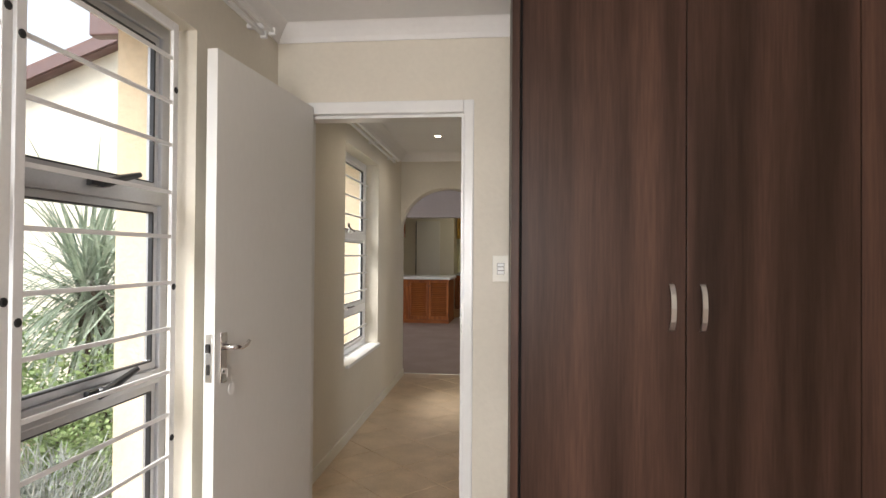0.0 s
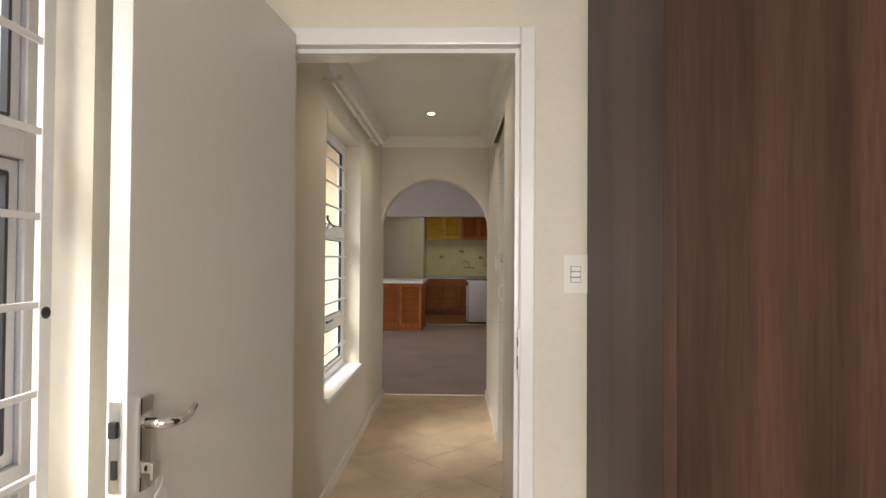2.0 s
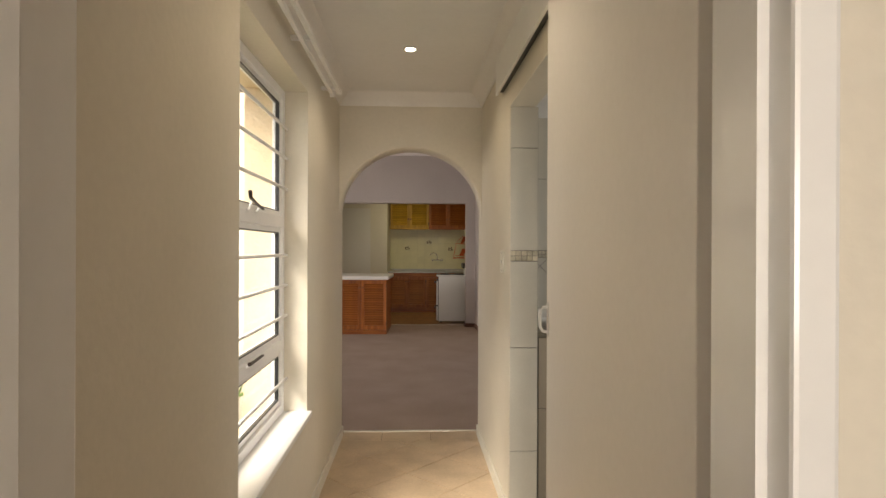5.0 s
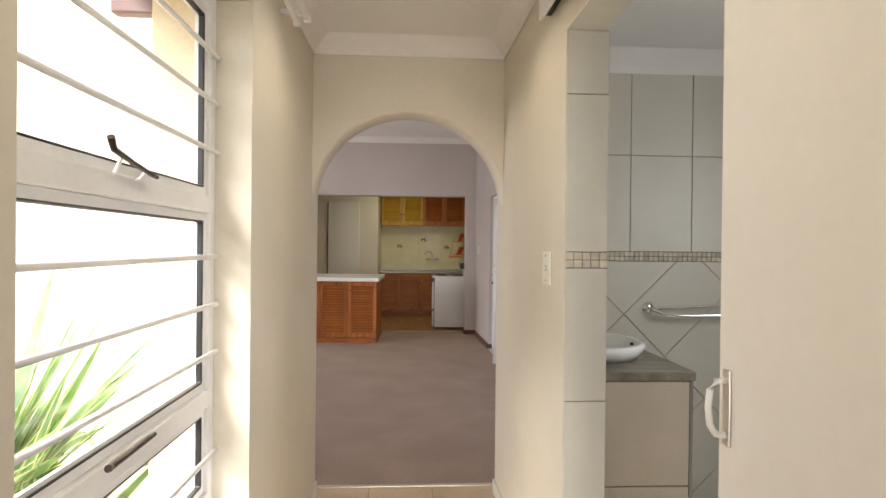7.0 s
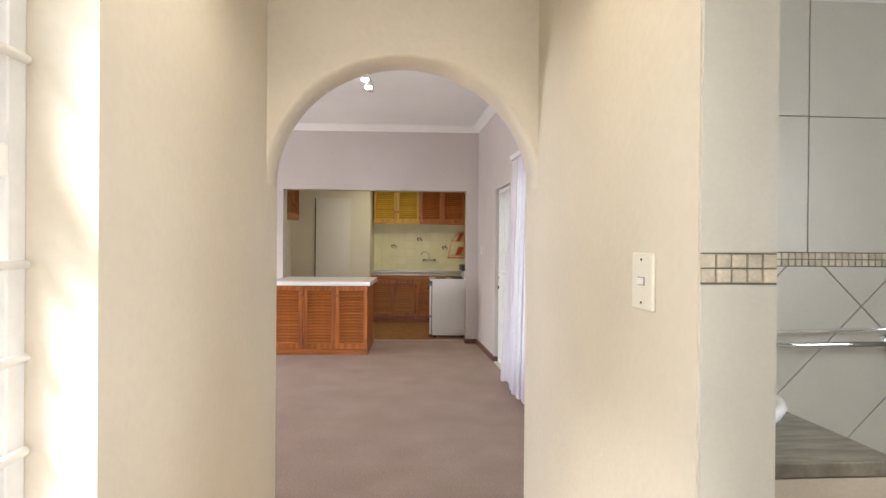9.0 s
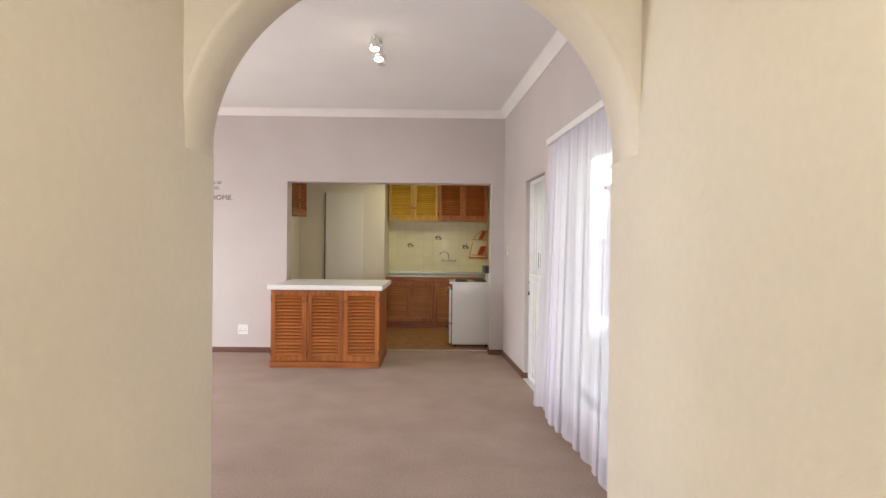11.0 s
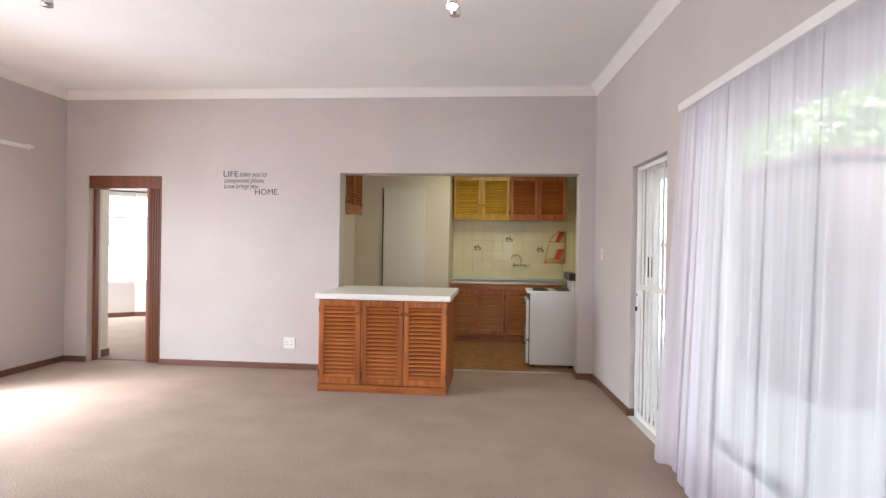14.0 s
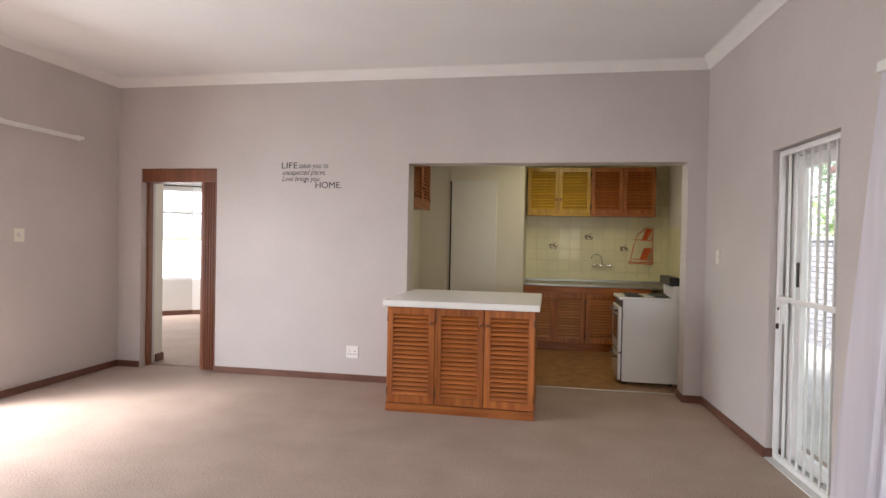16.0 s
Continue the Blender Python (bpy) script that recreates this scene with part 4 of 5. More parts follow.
socket_outlet((-2.655, LY, 0.285), 0, "white double wall socket above the skirting")
EAST_SWITCH = light_switch((LX, 12.30, 1.305), -90, "ivory single light switch beside the glazed door", 1, 0.115, 0.07, living=True)
light_switch((LW, 11.45, 1.375), 90, "ivory two-gang light switch on the greige wall", 2, 0.115, 0.10, living=True)
curtain_rail(LW, 8.0, 12.03, 2.30, 1, "white curtain track above the garden opening", living=True)


# ---------------------------------------------------------------- glazed door with security gate
def security_gate():
    d = tagged(thing("door_3", living=True), "white framed glazed door standing in its recess", "door", kind="structure")
    X = LX + 0.125
    part("frame", boxes((X, X + 0.06, 10.53, 10.575, 0, 2.03), (X, X + 0.06, 11.285, 11.33, 0, 2.03), (X, X + 0.06, 10.575, 11.285, 1.985, 2.03), bevel=0.004), M_WHITE_BAR, d)
    part("leaf_stile", boxes((X + 0.01, X + 0.05, 10.577, 10.65, 0.02, 1.98), (X + 0.01, X + 0.05, 11.21, 11.283, 0.02, 1.98), (X + 0.01, X + 0.05, 10.65, 11.21, 0.02, 0.10), (X + 0.01, X + 0.05, 10.65, 11.21, 1.90, 1.98), bevel=0.004), M_WHITE_BAR, d)
    part("pane", boxes((X + 0.028, X + 0.033, 10.64, 11.22, 0.09, 1.91)), M_GLASS, d).visible_shadow = False
    part("pull_handle", boxes((X - 0.02, X + 0.012, 11.222, 11.245, 1.14, 1.30), bevel=0.005), M_HINGE, d)
    t = thing("security_gate", (0, 0, 0), "white steel security gate with upright bars and a lock", "gate", living=True)
    x = LX + 0.055
    part("stile", boxes((x - 0.015, x + 0.015, 10.535, 10.565, 0.01, 2.02), bevel=0.003), M_WHITE_BAR, t)
    part("stile", boxes((x - 0.015, x + 0.015, 11.295, 11.325, 0.01, 2.02), bevel=0.003), M_WHITE_BAR, t)
    for z in (0.025, 1.06, 2.005):
        part("rail", boxes((x - 0.014, x + 0.014, 10.565, 11.295, z - 0.017, z + 0.017), bevel=0.003), M_WHITE_BAR, t)
    for i in range(7):
        y = 10.565 + 0.73 * (i + 1) / 8
        part("bar", boxes((x - 0.007, x + 0.007, y - 0.007, y + 0.007, 0.03, 2.0), bevel=0.002), M_WHITE_BAR, t)
    lk = part("lock_box", boxes((x - 0.02, x + 0.018, 11.245, 11.297, 0.90, 1.04), bevel=0.003), M_WHITE_BAR, t)
    part("lever", boxes((x - 0.034, x - 0.018, 11.262, 11.276, 0.865, 0.90), bevel=0.003), M_HINGE, lk)
    part("cylinder", lathe(bmesh.new(), [(0.010, -0.024), (0.010, -0.016)], (x, 11.27, 0.995), 12, "x"), M_HINGE, lk)
    solid("door_sill", boxes((LX - 0.01, LX + 0.24, 10.53, 11.33, -0.004, 0.008), bevel=0.002), M_CONC, "pale concrete sill under the gate", "door sill", True)


security_gate()


# ---------------------------------------------------------------- wide window with sheer curtain
def wide_window():
    w = tagged(thing("window_3", living=True), "wide white framed window behind the sheer curtain", "window", kind="structure")
    X = LX + 0.10
    y0, y1, z0, z1 = 7.35, 9.95, 0.30, 2.06
    part("window_frame", boxes((X, X + 0.05, y0, y0 + 0.05, z0, z1), (X, X + 0.05, y1 - 0.05, y1, z0, z1), (X, X + 0.05, y0 + 0.05, y1 - 0.05, z0, z0 + 0.05), (X, X + 0.05, y0 + 0.05, y1 - 0.05, z1 - 0.05, z1), bevel=0.004), M_WHITE_BAR, w)
    for y in (8.55,):
        part("mullion", boxes((X, X + 0.05, y - 0.03, y + 0.03, z0 + 0.05, z1 - 0.05), bevel=0.004), M_WHITE_BAR, w)
    part("transom", boxes((X, X + 0.045, 7.40, 8.52, 1.36, 1.42), bevel=0.004), M_WHITE_BAR, w)
    for z in (0.62, 0.86, 1.10, 1.24, 1.56, 1.71, 1.86):
        part("bar", rod(bmesh.new(), [(X - 0.02, 7.38, z), (X - 0.02, 8.55, z)], 0.006, 8), M_WHITE_BAR, w)
    for a, b in ((7.40, 8.52), (8.58, 9.90)):
        part("pane", boxes((X + 0.022, X + 0.026, a, b, z0 + 0.05, z1 - 0.05)), M_GLASS, w).visible_shadow = False
    part("window_sill", boxes((LX - 0.02, X, y0 - 0.03, y1 + 0.03, z0 - 0.03, z0), bevel=0.005), M_WHITE, w)
    c = thing("sheer_curtain", (0, 0, 0), "long sheer white voile curtain hanging to the floor", "curtain", living=True)
    ya, yb, top = 7.05, 10.05, 2.195

    def panel(p0, p1, q0, q1, hem, seed, off):
        """One length of voile: pleats that double over, from p0..p1 on the rail to q0..q1 at the hem."""
        rnd = random.Random(seed)
        n = max(3, round((p1 - p0) / 0.19))
        ny, nz = n * 26, 14
        tall = [rnd.uniform(0.35, 1.25) for _ in range(n + 2)]
        warp = [rnd.uniform(-0.35, 0.35) for _ in range(n + 2)]
        bm, grid = bmesh.new(), []
        for j in range(nz + 1):
            s = j / nz
            row = []
            for i in range(ny + 1):
                u = i / ny
                k, f = min(n - 1, int(u * n)), u * n - min(n - 1, int(u * n))
                e = f * f * (3 - 2 * f)
                amp = tall[k] * (1 - e) + tall[k + 1] * e
                th = 2 * math.pi * (u * n + (warp[k] * (1 - e) + warp[k + 1] * e))
                y = (p0 + (p1 - p0) * u) * (1 - s) + (q0 + (q1 - q0) * u) * s
                y -= amp * (0.012 + 0.009 * s) * math.sin(2 * th)
                x = LX - 0.078 - off - 0.03 * s + amp * (0.005 + 0.011 * s) * math.sin(th) + 0.012 * s * math.sin(u * 9 + seed)
                x += (1 - s) ** 4 * 0.003 * math.sin(5 * th)
                z = top - s * (top - hem - 0.03 * (0.5 + 0.5 * math.sin(u * 8 + seed)))
                row.append(bm.verts.new((x, y, z)))
            grid.append(row)
        for a, b in zip(grid, grid[1:]):
            for i in range(ny):
                bm.faces.new((a[i], a[i + 1], b[i + 1], b[i]))
        part("fabric", bm, M_SHEER, c, smooth=True)

    panel(9.62, yb, 9.70, 10.30, 0.02, 3, 0.0)
    panel(ya, 9.72, ya, 9.80, 0.012, 8, 0.010)
    part("heading", boxes((LX - 0.108, LX - 0.062, ya, yb, 2.175, 2.222), bevel=0.004), M_WHITE, c, "white gathered curtain heading tape")
    part("rail", boxes((LX - 0.062, LX, ya, yb, 2.205, 2.222), bevel=0.002), M_PLASTIC_W, c)


wide_window()


def alarm_sounder():
    t = thing("alarm_strobe", (LX, 8.73, 2.56), "small white alarm box with a red dome", "alarm", living=True)
    part("base", boxes((-0.05, 0, -0.055, 0.055, -0.02, 0.075), bevel=0.006), M_PLASTIC_W, t)
    part("dome", lathe(bmesh.new(), [(0.036, 0.0), (0.036, -0.02), (0.028, -0.045), (0.010, -0.056)], (-0.03, 0.03, -0.018), 20), M_RED, t, smooth=True)


alarm_sounder()


def spot_bar(bx, by, label, lit):
    t = thing("spotlight_bar", (bx, by, LC), label, "ceiling light", "living room spotlight bars", living=True)
    part("mount", boxes((-0.04, 0.04, -0.05, 0.05, -0.022, 0), bevel=0.005), M_CHROME, t)
    part("bar", rod(bmesh.new(), [(0, -0.18, -0.035), (0, 0.30, -0.035)], 0.010, 12), M_CHROME, t, smooth=True)
    for y, dx, dz in ((-0.12, -0.008, -0.10), (0.12, 0.0, -0.105), (0.27, 0.01, -0.11)):
        head = bmesh.new()
        lathe(head, [(0.014, 0.05), (0.030, 0.045), (0.036, 0.0), (0.036, -0.045)], (dx, y, dz + 0.03), 20)
        h = part("lamp_head", head, M_CHROME, t, smooth=True)
        part("stem", rod(bmesh.new(), [(0, y, -0.035), (dx, y, dz + 0.075)], 0.006, 8), M_CHROME, h)
        if lit and y < 0.2:
            part("lamp_face", lathe(bmesh.new(), [(0.034, -0.046), (0.030, -0.058), (0.010, -0.064)], (dx, y, dz + 0.03), 20), M_SPOTGLOW, h)
            w = LM @ Vector((bx + dx, by + y, LC + dz - 0.05))
            lamp("spot_lamp", "SPOT", look(w, w + Vector((dx * 4, 0.1, -1))), 1.3, (1.0, 0.85, 0.68), 0.04, spread=120)


spot_bar(-0.738, 10.10, "chrome ceiling spotlight bar with two lit lamps", True)
spot_bar(-3.42, 9.80, "chrome ceiling spotlight bar, unlit", False)

# ---------------------------------------------------------------- kitchen
KE, KN, KWX = 0.80, 15.42, -2.44
solid("wall_kitchen_north", boxes((-1.095, KE + 0.15, KN, KN + 0.15, 0, 2.7)), M_KGROUT, "cream grout bed behind the kitchen tiles", "wall", True)
solid("wall_kitchen_east", boxes((KE, KE + 0.15, 12.86, KN, 0, 2.7)), M_CREAM_SMOOTH, "pale kitchen side wall", "wall", True)
solid("wall_kitchen_west", boxes((KWX - 0.12, KWX, 12.86, 14.6, 0, 2.7)), M_CREAM_SMOOTH, "pale kitchen side wall", "wall", True)
solid("wall_kitchen_pantry", boxes((KWX - 0.12, -1.095, 14.60, KN + 0.15, 0, 2.7)), M_CREAM_SMOOTH, "pale wall of the pantry cupboard", "wall", True)
solid("ceiling_kitchen", boxes((KWX - 0.12, KE + 0.15, 12.86, KN + 0.15, 2.55, 2.65)), M_CEIL, "white kitchen ceiling", "ceiling", True)
solid("floor_kitchen", boxes((KWX - 0.12, KE + 0.15, 12.885, KN + 0.1, -0.1, 0.002)), M_LINO, "orange-brown patterned vinyl kitchen floor", "floor", True)
solid("floor_strip", boxes((-2.12, 0.425, 12.875, 12.90, 0.0, 0.007), bevel=0.002), M_NICKEL, "metal strip between carpet and vinyl", "threshold", True)
lamp("kitchen_ceiling_lamp", "AREA", LM @ look((-0.55, 13.75, 2.52), (-0.55, 13.9, 0)), 2.4, (1.0, 0.89, 0.54), 0.8)


def slat_mesh(w, wood):
    bm = bmesh.new()
    box(bm, -w / 2, w / 2, -0.0035, 0.0035, -0.0160, 0.0160)
    bmesh.ops.rotate(bm, verts=bm.verts, cent=(0, 0, 0), matrix=Matrix.Rotation(radians(-38), 3, "X"))
    return mesh_of("slat", bm, wood)


def louvre_door(parent, x0, x1, z0, z1, y, knob_side, knob_z, hinge_side, wood=(M_PINE, M_PINE_V)):
    """A pine door with upright stiles, two rails and slanted slats; it faces -y."""
    d = part("door", ring(bmesh.new(), x0, x1, z0, z1, y - 0.022, y, 0.048, 0.048, 0.062, 0.058), wood[1], parent)
    inner0, inner1 = z0 + 0.062, z1 - 0.058
    n = max(3, round((inner1 - inner0) / 0.0375))
    me = slat_mesh(x1 - x0 - 0.094, wood[0])
    for i in range(n):
        s = part("slat", me, wood[0], d)
        s.location = ((x0 + x1) / 2, y - 0.0115, inner0 + (inner1 - inner0) * (i + 0.5) / n)
    if knob_side:
        kx = x1 - 0.024 if knob_side > 0 else x0 + 0.024
        part("knob", lathe(bmesh.new(), [(0.008, 0.0), (0.008, -0.010), (0.016, -0.016), (0.017, -0.022), (0.010, -0.028)], (kx, y - 0.022, knob_z), 16, "y"), M_KNOB, d, smooth=True)
    hx = x0 - 0.001 if hinge_side < 0 else x1 - 0.007
    for z in (z0 + 0.09, z1 - 0.09):
        part("hinge", boxes((hx, hx + 0.008, y - 0.025, y - 0.003, z - 0.03, z + 0.03), bevel=0.002), M_HINGE, d)
    return d


def island():
    x0, x1, y0, y1 = -2.06, -0.865, 11.765, 12.60
    t = thing("island_cupboard", (0, 0, 0), "varnished pine cupboard with three louvred doors", "cupboard", living=True)
    part("body", boxes((x0, x1, y0 + 0.06, y1, 0.068, 0.858), bevel=0.002), M_PINE_V, t)
    part("face_frame", ring(bmesh.new(), x0, x1, 0.068, 0.858, y0 + 0.002, y0 + 0.06, 0.02, 0.02, 0.02, 0.02), M_PINE_V, t)
    part("plinth", boxes((x0 - 0.004, x1 + 0.004, y0 - 0.022, y1, 0.0, 0.068), bevel=0.004), M_PINE, t)
    w = (x1 - x0) / 3
    for i, (ks, hs) in enumerate(((1, -1), (1, -1), (-1, 1))):
        louvre_door(t, x0 + i * w + 0.003, x0 + (i + 1) * w - 0.003, 0.074, 0.852, y0, ks, 0.735, hs)
    c = thing("island_worktop", (0, 0, 0), "thick white laminate worktop on the pine cupboard", "worktop", living=True)
    bm = boxes((x0 - 0.025, x1 + 0.035, y0 - 0.075, 12.80, 0.858, 0.912), bevel=0.010)
    part("slab", bm, M_TOP, c)


island()


def wall_cupboard(x0, x1, z0, z1, y_front, y_back, label, group, wood=(M_PINE, M_PINE_V)):
    t = thing("wall_cupboard", (0, 0, 0), label, "cupboard", group, living=True)
    part("body", boxes((x0, x1, y_front + 0.06, y_back, z0, z1), bevel=0.002), wood[1], t)
    part("face_frame", ring(bmesh.new(), x0, x1, z0, z1, y_front + 0.002, y_front + 0.06, 0.02, 0.02, 0.02, 0.02), wood[1], t)
    mid = (x0 + x1) / 2
    louvre_door(t, x0 + 0.004, mid - 0.002, z0 + 0.02, z1, y_front, 1, z0 + 0.21, -1, wood)
    louvre_door(t, mid + 0.002, x1 - 0.004, z0 + 0.02, z1, y_front, -1, z0 + 0.21, 1, wood)
    part("base_rail", boxes((x0, x1, y_front - 0.02, y_front + 0.002, z0 - 0.006, z0 + 0.017), bevel=0.002), wood[0], t)
    return t


# left unit: the lamp's yellow light is painted into its wood
wall_cupboard(-1.075, -0.245, 1.765, 2.40, 15.10, KN - 0.012, "pine wall cupboard with louvred doors, yellow lamplight in its colour", "wall cupboards over the sink", (M_LIT_PINE, M_LIT_PINE_V))
wall_cupboard(-0.243, 0.575, 1.765, 2.40, 15.10, KN - 0.012, "varnished pine wall cupboard with louvred doors", "wall cupboards over the sink")
side_cup = wall_cupboard(-0.40, 0.40, 1.75, 2.40, 0.0, 0.28, "pine wall cupboard with louvred doors on the side wall", "wall cupboard by the opening")
side_cup.matrix_basis = pose(-2.155, 13.34, 0, 0, 0, 90)


def base_cupboards():
    y, top = 14.86, 0.835
    for i, (x0, x1) in enumerate(((-1.09, -0.30), (-0.298, 0.50))):
        t = thing("base_cupboard", (0, 0, 0), "varnished pine base cupboard with louvred doors under the sink", "cupboard", "base cupboards", living=True)
        part("body", boxes((x0, x1, y + 0.06, KN - 0.01, 0.10, top)), M_PINE_V, t)
        part("face_frame", ring(bmesh.new(), x0, x1, 0.10, top, y + 0.002, y + 0.06, 0.02, 0.02, 0.02, 0.09), M_PINE_V, t)
        part("plinth", boxes((x0, x1, y + 0.05, y + 0.07, 0.003, 0.10)), M_PINE, t)
        part("apron", boxes((x0, x1, y - 0.018, y + 0.002, 0.745, top), bevel=0.002), M_PINE, t)
        m = (x0 + x1) / 2
        louvre_door(t, x0 + 0.004, m - 0.003, 0.11, 0.74, y, 1, 0.66, -1)
        louvre_door(t, m + 0.003, x1 - 0.004, 0.11, 0.74, y, -1, 0.66, 1)
    s = thing("sink_counter", (0, 0, 0), "stainless steel sink counter along the tiled wall", "sink", living=True)
    part("top", boxes((-1.092, KE - 0.002, y - 0.03, KN - 0.012, top, 0.868), bevel=0.006), M_STEEL, s)
    part("upstand", boxes((-1.092, KE - 0.002, KN - 0.024, KN - 0.011, 0.868, 0.90), bevel=0.003), M_STEEL, s)
    part("bowl_rim", lathe(bmesh.new(), [(0.20, 0.868), (0.20, 0.874), (0.17, 0.872), (0.16, 0.8685)], (-0.10, 15.15, 0), 28), M_STEEL, s, smooth=True)
    f = thing("wall_tap", (-0.06, KN - 0.012, 1.10), "chrome wall mixer tap with a swan-neck spout", "tap", living=True)
    part("body", rod(bmesh.new(), [(-0.10, -0.05, 0), (0.10, -0.05, 0)], 0.015, 12), M_CHROME, f, smooth=True)
    for x in (-0.10, 0.10):
        part("valve", lathe(bmesh.new(), [(0.027, 0.0), (0.027, -0.006), (0.016, -0.014), (0.016, -0.06), (0.024, -0.066), (0.024, -0.09), (0.012, -0.098)], (x, 0, 0), 16, "y"), M_CHROME, f, smooth=True)
    part("spout", rod(bmesh.new(), [(0, -0.05, 0.0), (0, -0.055, 0.07), (-0.02, -0.09, 0.13), (-0.07, -0.14, 0.155), (-0.13, -0.18, 0.14), (-0.155, -0.19, 0.10)], 0.009, 12), M_CHROME, f, smooth=True)


base_cupboards()


def stove():
    t = thing("stove", (-0.075, 13.165, 0), "white enamelled electric stove with black plates", "stove", living=True)
    W, D, H = 0.57, 0.52, 0.842          # depth away from its front runs along +x, width along +y
    part("body", boxes((0.035, W, 0, D, 0.03, H), bevel=0.006), M_ENAMEL, t)
    part("door_gap", boxes((0.024, 0.036, 0.006, D - 0.006, 0.04, H - 0.01)), M_BLACK, t)
    o = part("oven_door", boxes((-0.006, 0.026, 0.0, D, 0.325, H - 0.075), bevel=0.008), M_ENAMEL, t)
    part("oven_window", boxes((-0.009, -0.003, 0.10, D - 0.10, 0.44, H - 0.17), bevel=0.002), M_OVENGLASS, o)
    part("handle", rod(bmesh.new(), [(-0.004, 0.06, H - 0.115), (-0.034, 0.07, H - 0.115), (-0.034, D - 0.07, H - 0.115), (-0.004, D - 0.06, H - 0.115)], 0.009, 10), M_BLACK, o)
    w = part("warmer_drawer", boxes((-0.004, 0.026, 0.0, D, 0.045, 0.30), bevel=0.008), M_ENAMEL, t)
    part("handle", rod(bmesh.new(), [(-0.002, 0.06, 0.265), (-0.030, 0.07, 0.265), (-0.030, D - 0.07, 0.265), (-0.002, D - 0.06, 0.265)], 0.009, 10), M_BLACK, w)
    part("hob", boxes((-0.004, W, -0.004, D + 0.004, H, H + 0.028), bevel=0.007), M_ENAMEL, t)
    for x, y, r in ((0.16, 0.14, 0.085), (0.16, 0.38, 0.070), (0.42, 0.14, 0.070), (0.42, 0.38, 0.085)):
        part("hob_plate", lathe(bmesh.new(), [(r + 0.012, H + 0.028), (r + 0.012, H + 0.031), (r, H + 0.034), (r, H + 0.042), (r * 0.3, H + 0.041)], (x, y, 0), 28), M_HOB, t, smooth=False)
    b = part("back_panel", boxes((W - 0.06, W - 0.012, 0, D, H + 0.02, H + 0.15), bevel=0.005), M_ENAMEL, t)
    part("control_hood", boxes((W - 0.10, W - 0.006, 0, D, H + 0.15, H + 0.235), bevel=0.012), M_BLACK, b)
    for x, y in ((0.08, 0.06), (0.08, D - 0.06), (W - 0.06, 0.06), (W - 0.06, D - 0.06)):
        part("foot", lathe(bmesh.new(), [(0.018, 0.002), (0.018, 0.034)], (x, y, 0), 12), M_BLACK, t)


stove()


def pantry_door():
    t = thing("pantry_door", (-2.02, 14.60, 0), "tall plain white pantry door standing ajar", "door", turn=2.0, living=True)
    part("leaf", boxes((0.0, 0.58, -0.045, -0.010, 0.02, 2.17), bevel=0.003), M_DOOR, t)
    part("handle", rod(bmesh.new(), [(0.045, -0.045, 1.06), (0.045, -0.07, 1.065), (0.045, -0.07, 1.135), (0.045, -0.045, 1.14)], 0.006, 8), M_NICKEL, t)
    # near-black strip painted as the shade in the ajar door's opening
    part("shadow_gap", boxes((-0.02, -0.002, -0.012, -0.002, 0.02, 2.17)), M_SEAM, t)


pantry_door()


def dish_rack():
    t = thing("wire_rack", (0, 0, 0), "orange coated two-tier wire rack on the tiles", "rack", living=True)
    y = KN - 0.016
    wire = 0.0055
    xl, xr, z0, z1 = 0.285, 0.60, 1.135, 1.63
    part("side_wire", rod(bmesh.new(), [(xl, y - 0.16, z0), (xl + 0.05, y - 0.15, z0 + 0.24), (xl + 0.09, y - 0.13, z1 - 0.12), (xl + 0.22, y - 0.01, z1 - 0.01)], wire, 8), M_ORANGE, t)
    part("side_wire", rod(bmesh.new(), [(xr, y - 0.01, z0), (xr, y - 0.01, z1), (xl + 0.22, y - 0.01, z1 - 0.01)], wire, 8), M_ORANGE, t)
    part("base_wire", rod(bmesh.new(), [(xl, y - 0.16, z0), (xl + 0.12, y - 0.16, z0 + 0.012), (xr - 0.05, y - 0.16, z0), (xr, y - 0.01, z0)], wire, 8), M_ORANGE, t)
    part("base_wire", rod(bmesh.new(), [(xl, y - 0.02, z0 + 0.02), (xr, y - 0.02, z0 + 0.02)], wire, 8), M_ORANGE, t)
    for za in (1.20, 1.46):
        bm = bmesh.new()
        xa = xl + 0.135 + (0.02 if za > 1.3 else 0)
        v = [bm.verts.new(p) for p in ((xa, y - 0.13, za), (xr - 0.09, y - 0.13, za), (xr - 0.01, y - 0.012, za + 0.15), (xa + 0.07, y - 0.012, za + 0.15))]
        bm.faces.new(v)
        bmesh.ops.solidify(bm, geom=bm.faces, thickness=0.006)
        part("shelf", bm, M_ORANGE, t)
        part("shelf_wire", rod(bmesh.new(), [(xl + 0.05, y - 0.145, za), (xr - 0.05, y - 0.13, za - 0.01), (xr, y - 0.01, za + 0.02)], wire, 8), M_ORANGE, t)


dish_rack()


def stove_plug():
    t = thing("stove_plug", (KE - 0.002, 13.55, 1.36), "black plug and cable above the stove", "plug", living=True)
    part("socket_plate", boxes((-0.008, 0, -0.06, 0.06, -0.06, 0.06), bevel=0.003), M_PLASTIC_W, t)
    part("plug", lathe(bmesh.new(), [(0.026, -0.008), (0.026, -0.03), (0.018, -0.04)], (0, 0, 0), 16, "x"), M_BLACK, t)
    part("cable", rod(bmesh.new(), [(-0.035, 0, -0.01), (-0.045, 0, -0.06), (-0.03, 0, -0.18), (-0.03, 0, -0.35)], 0.006, 8), M_BLACK, t)


stove_plug()


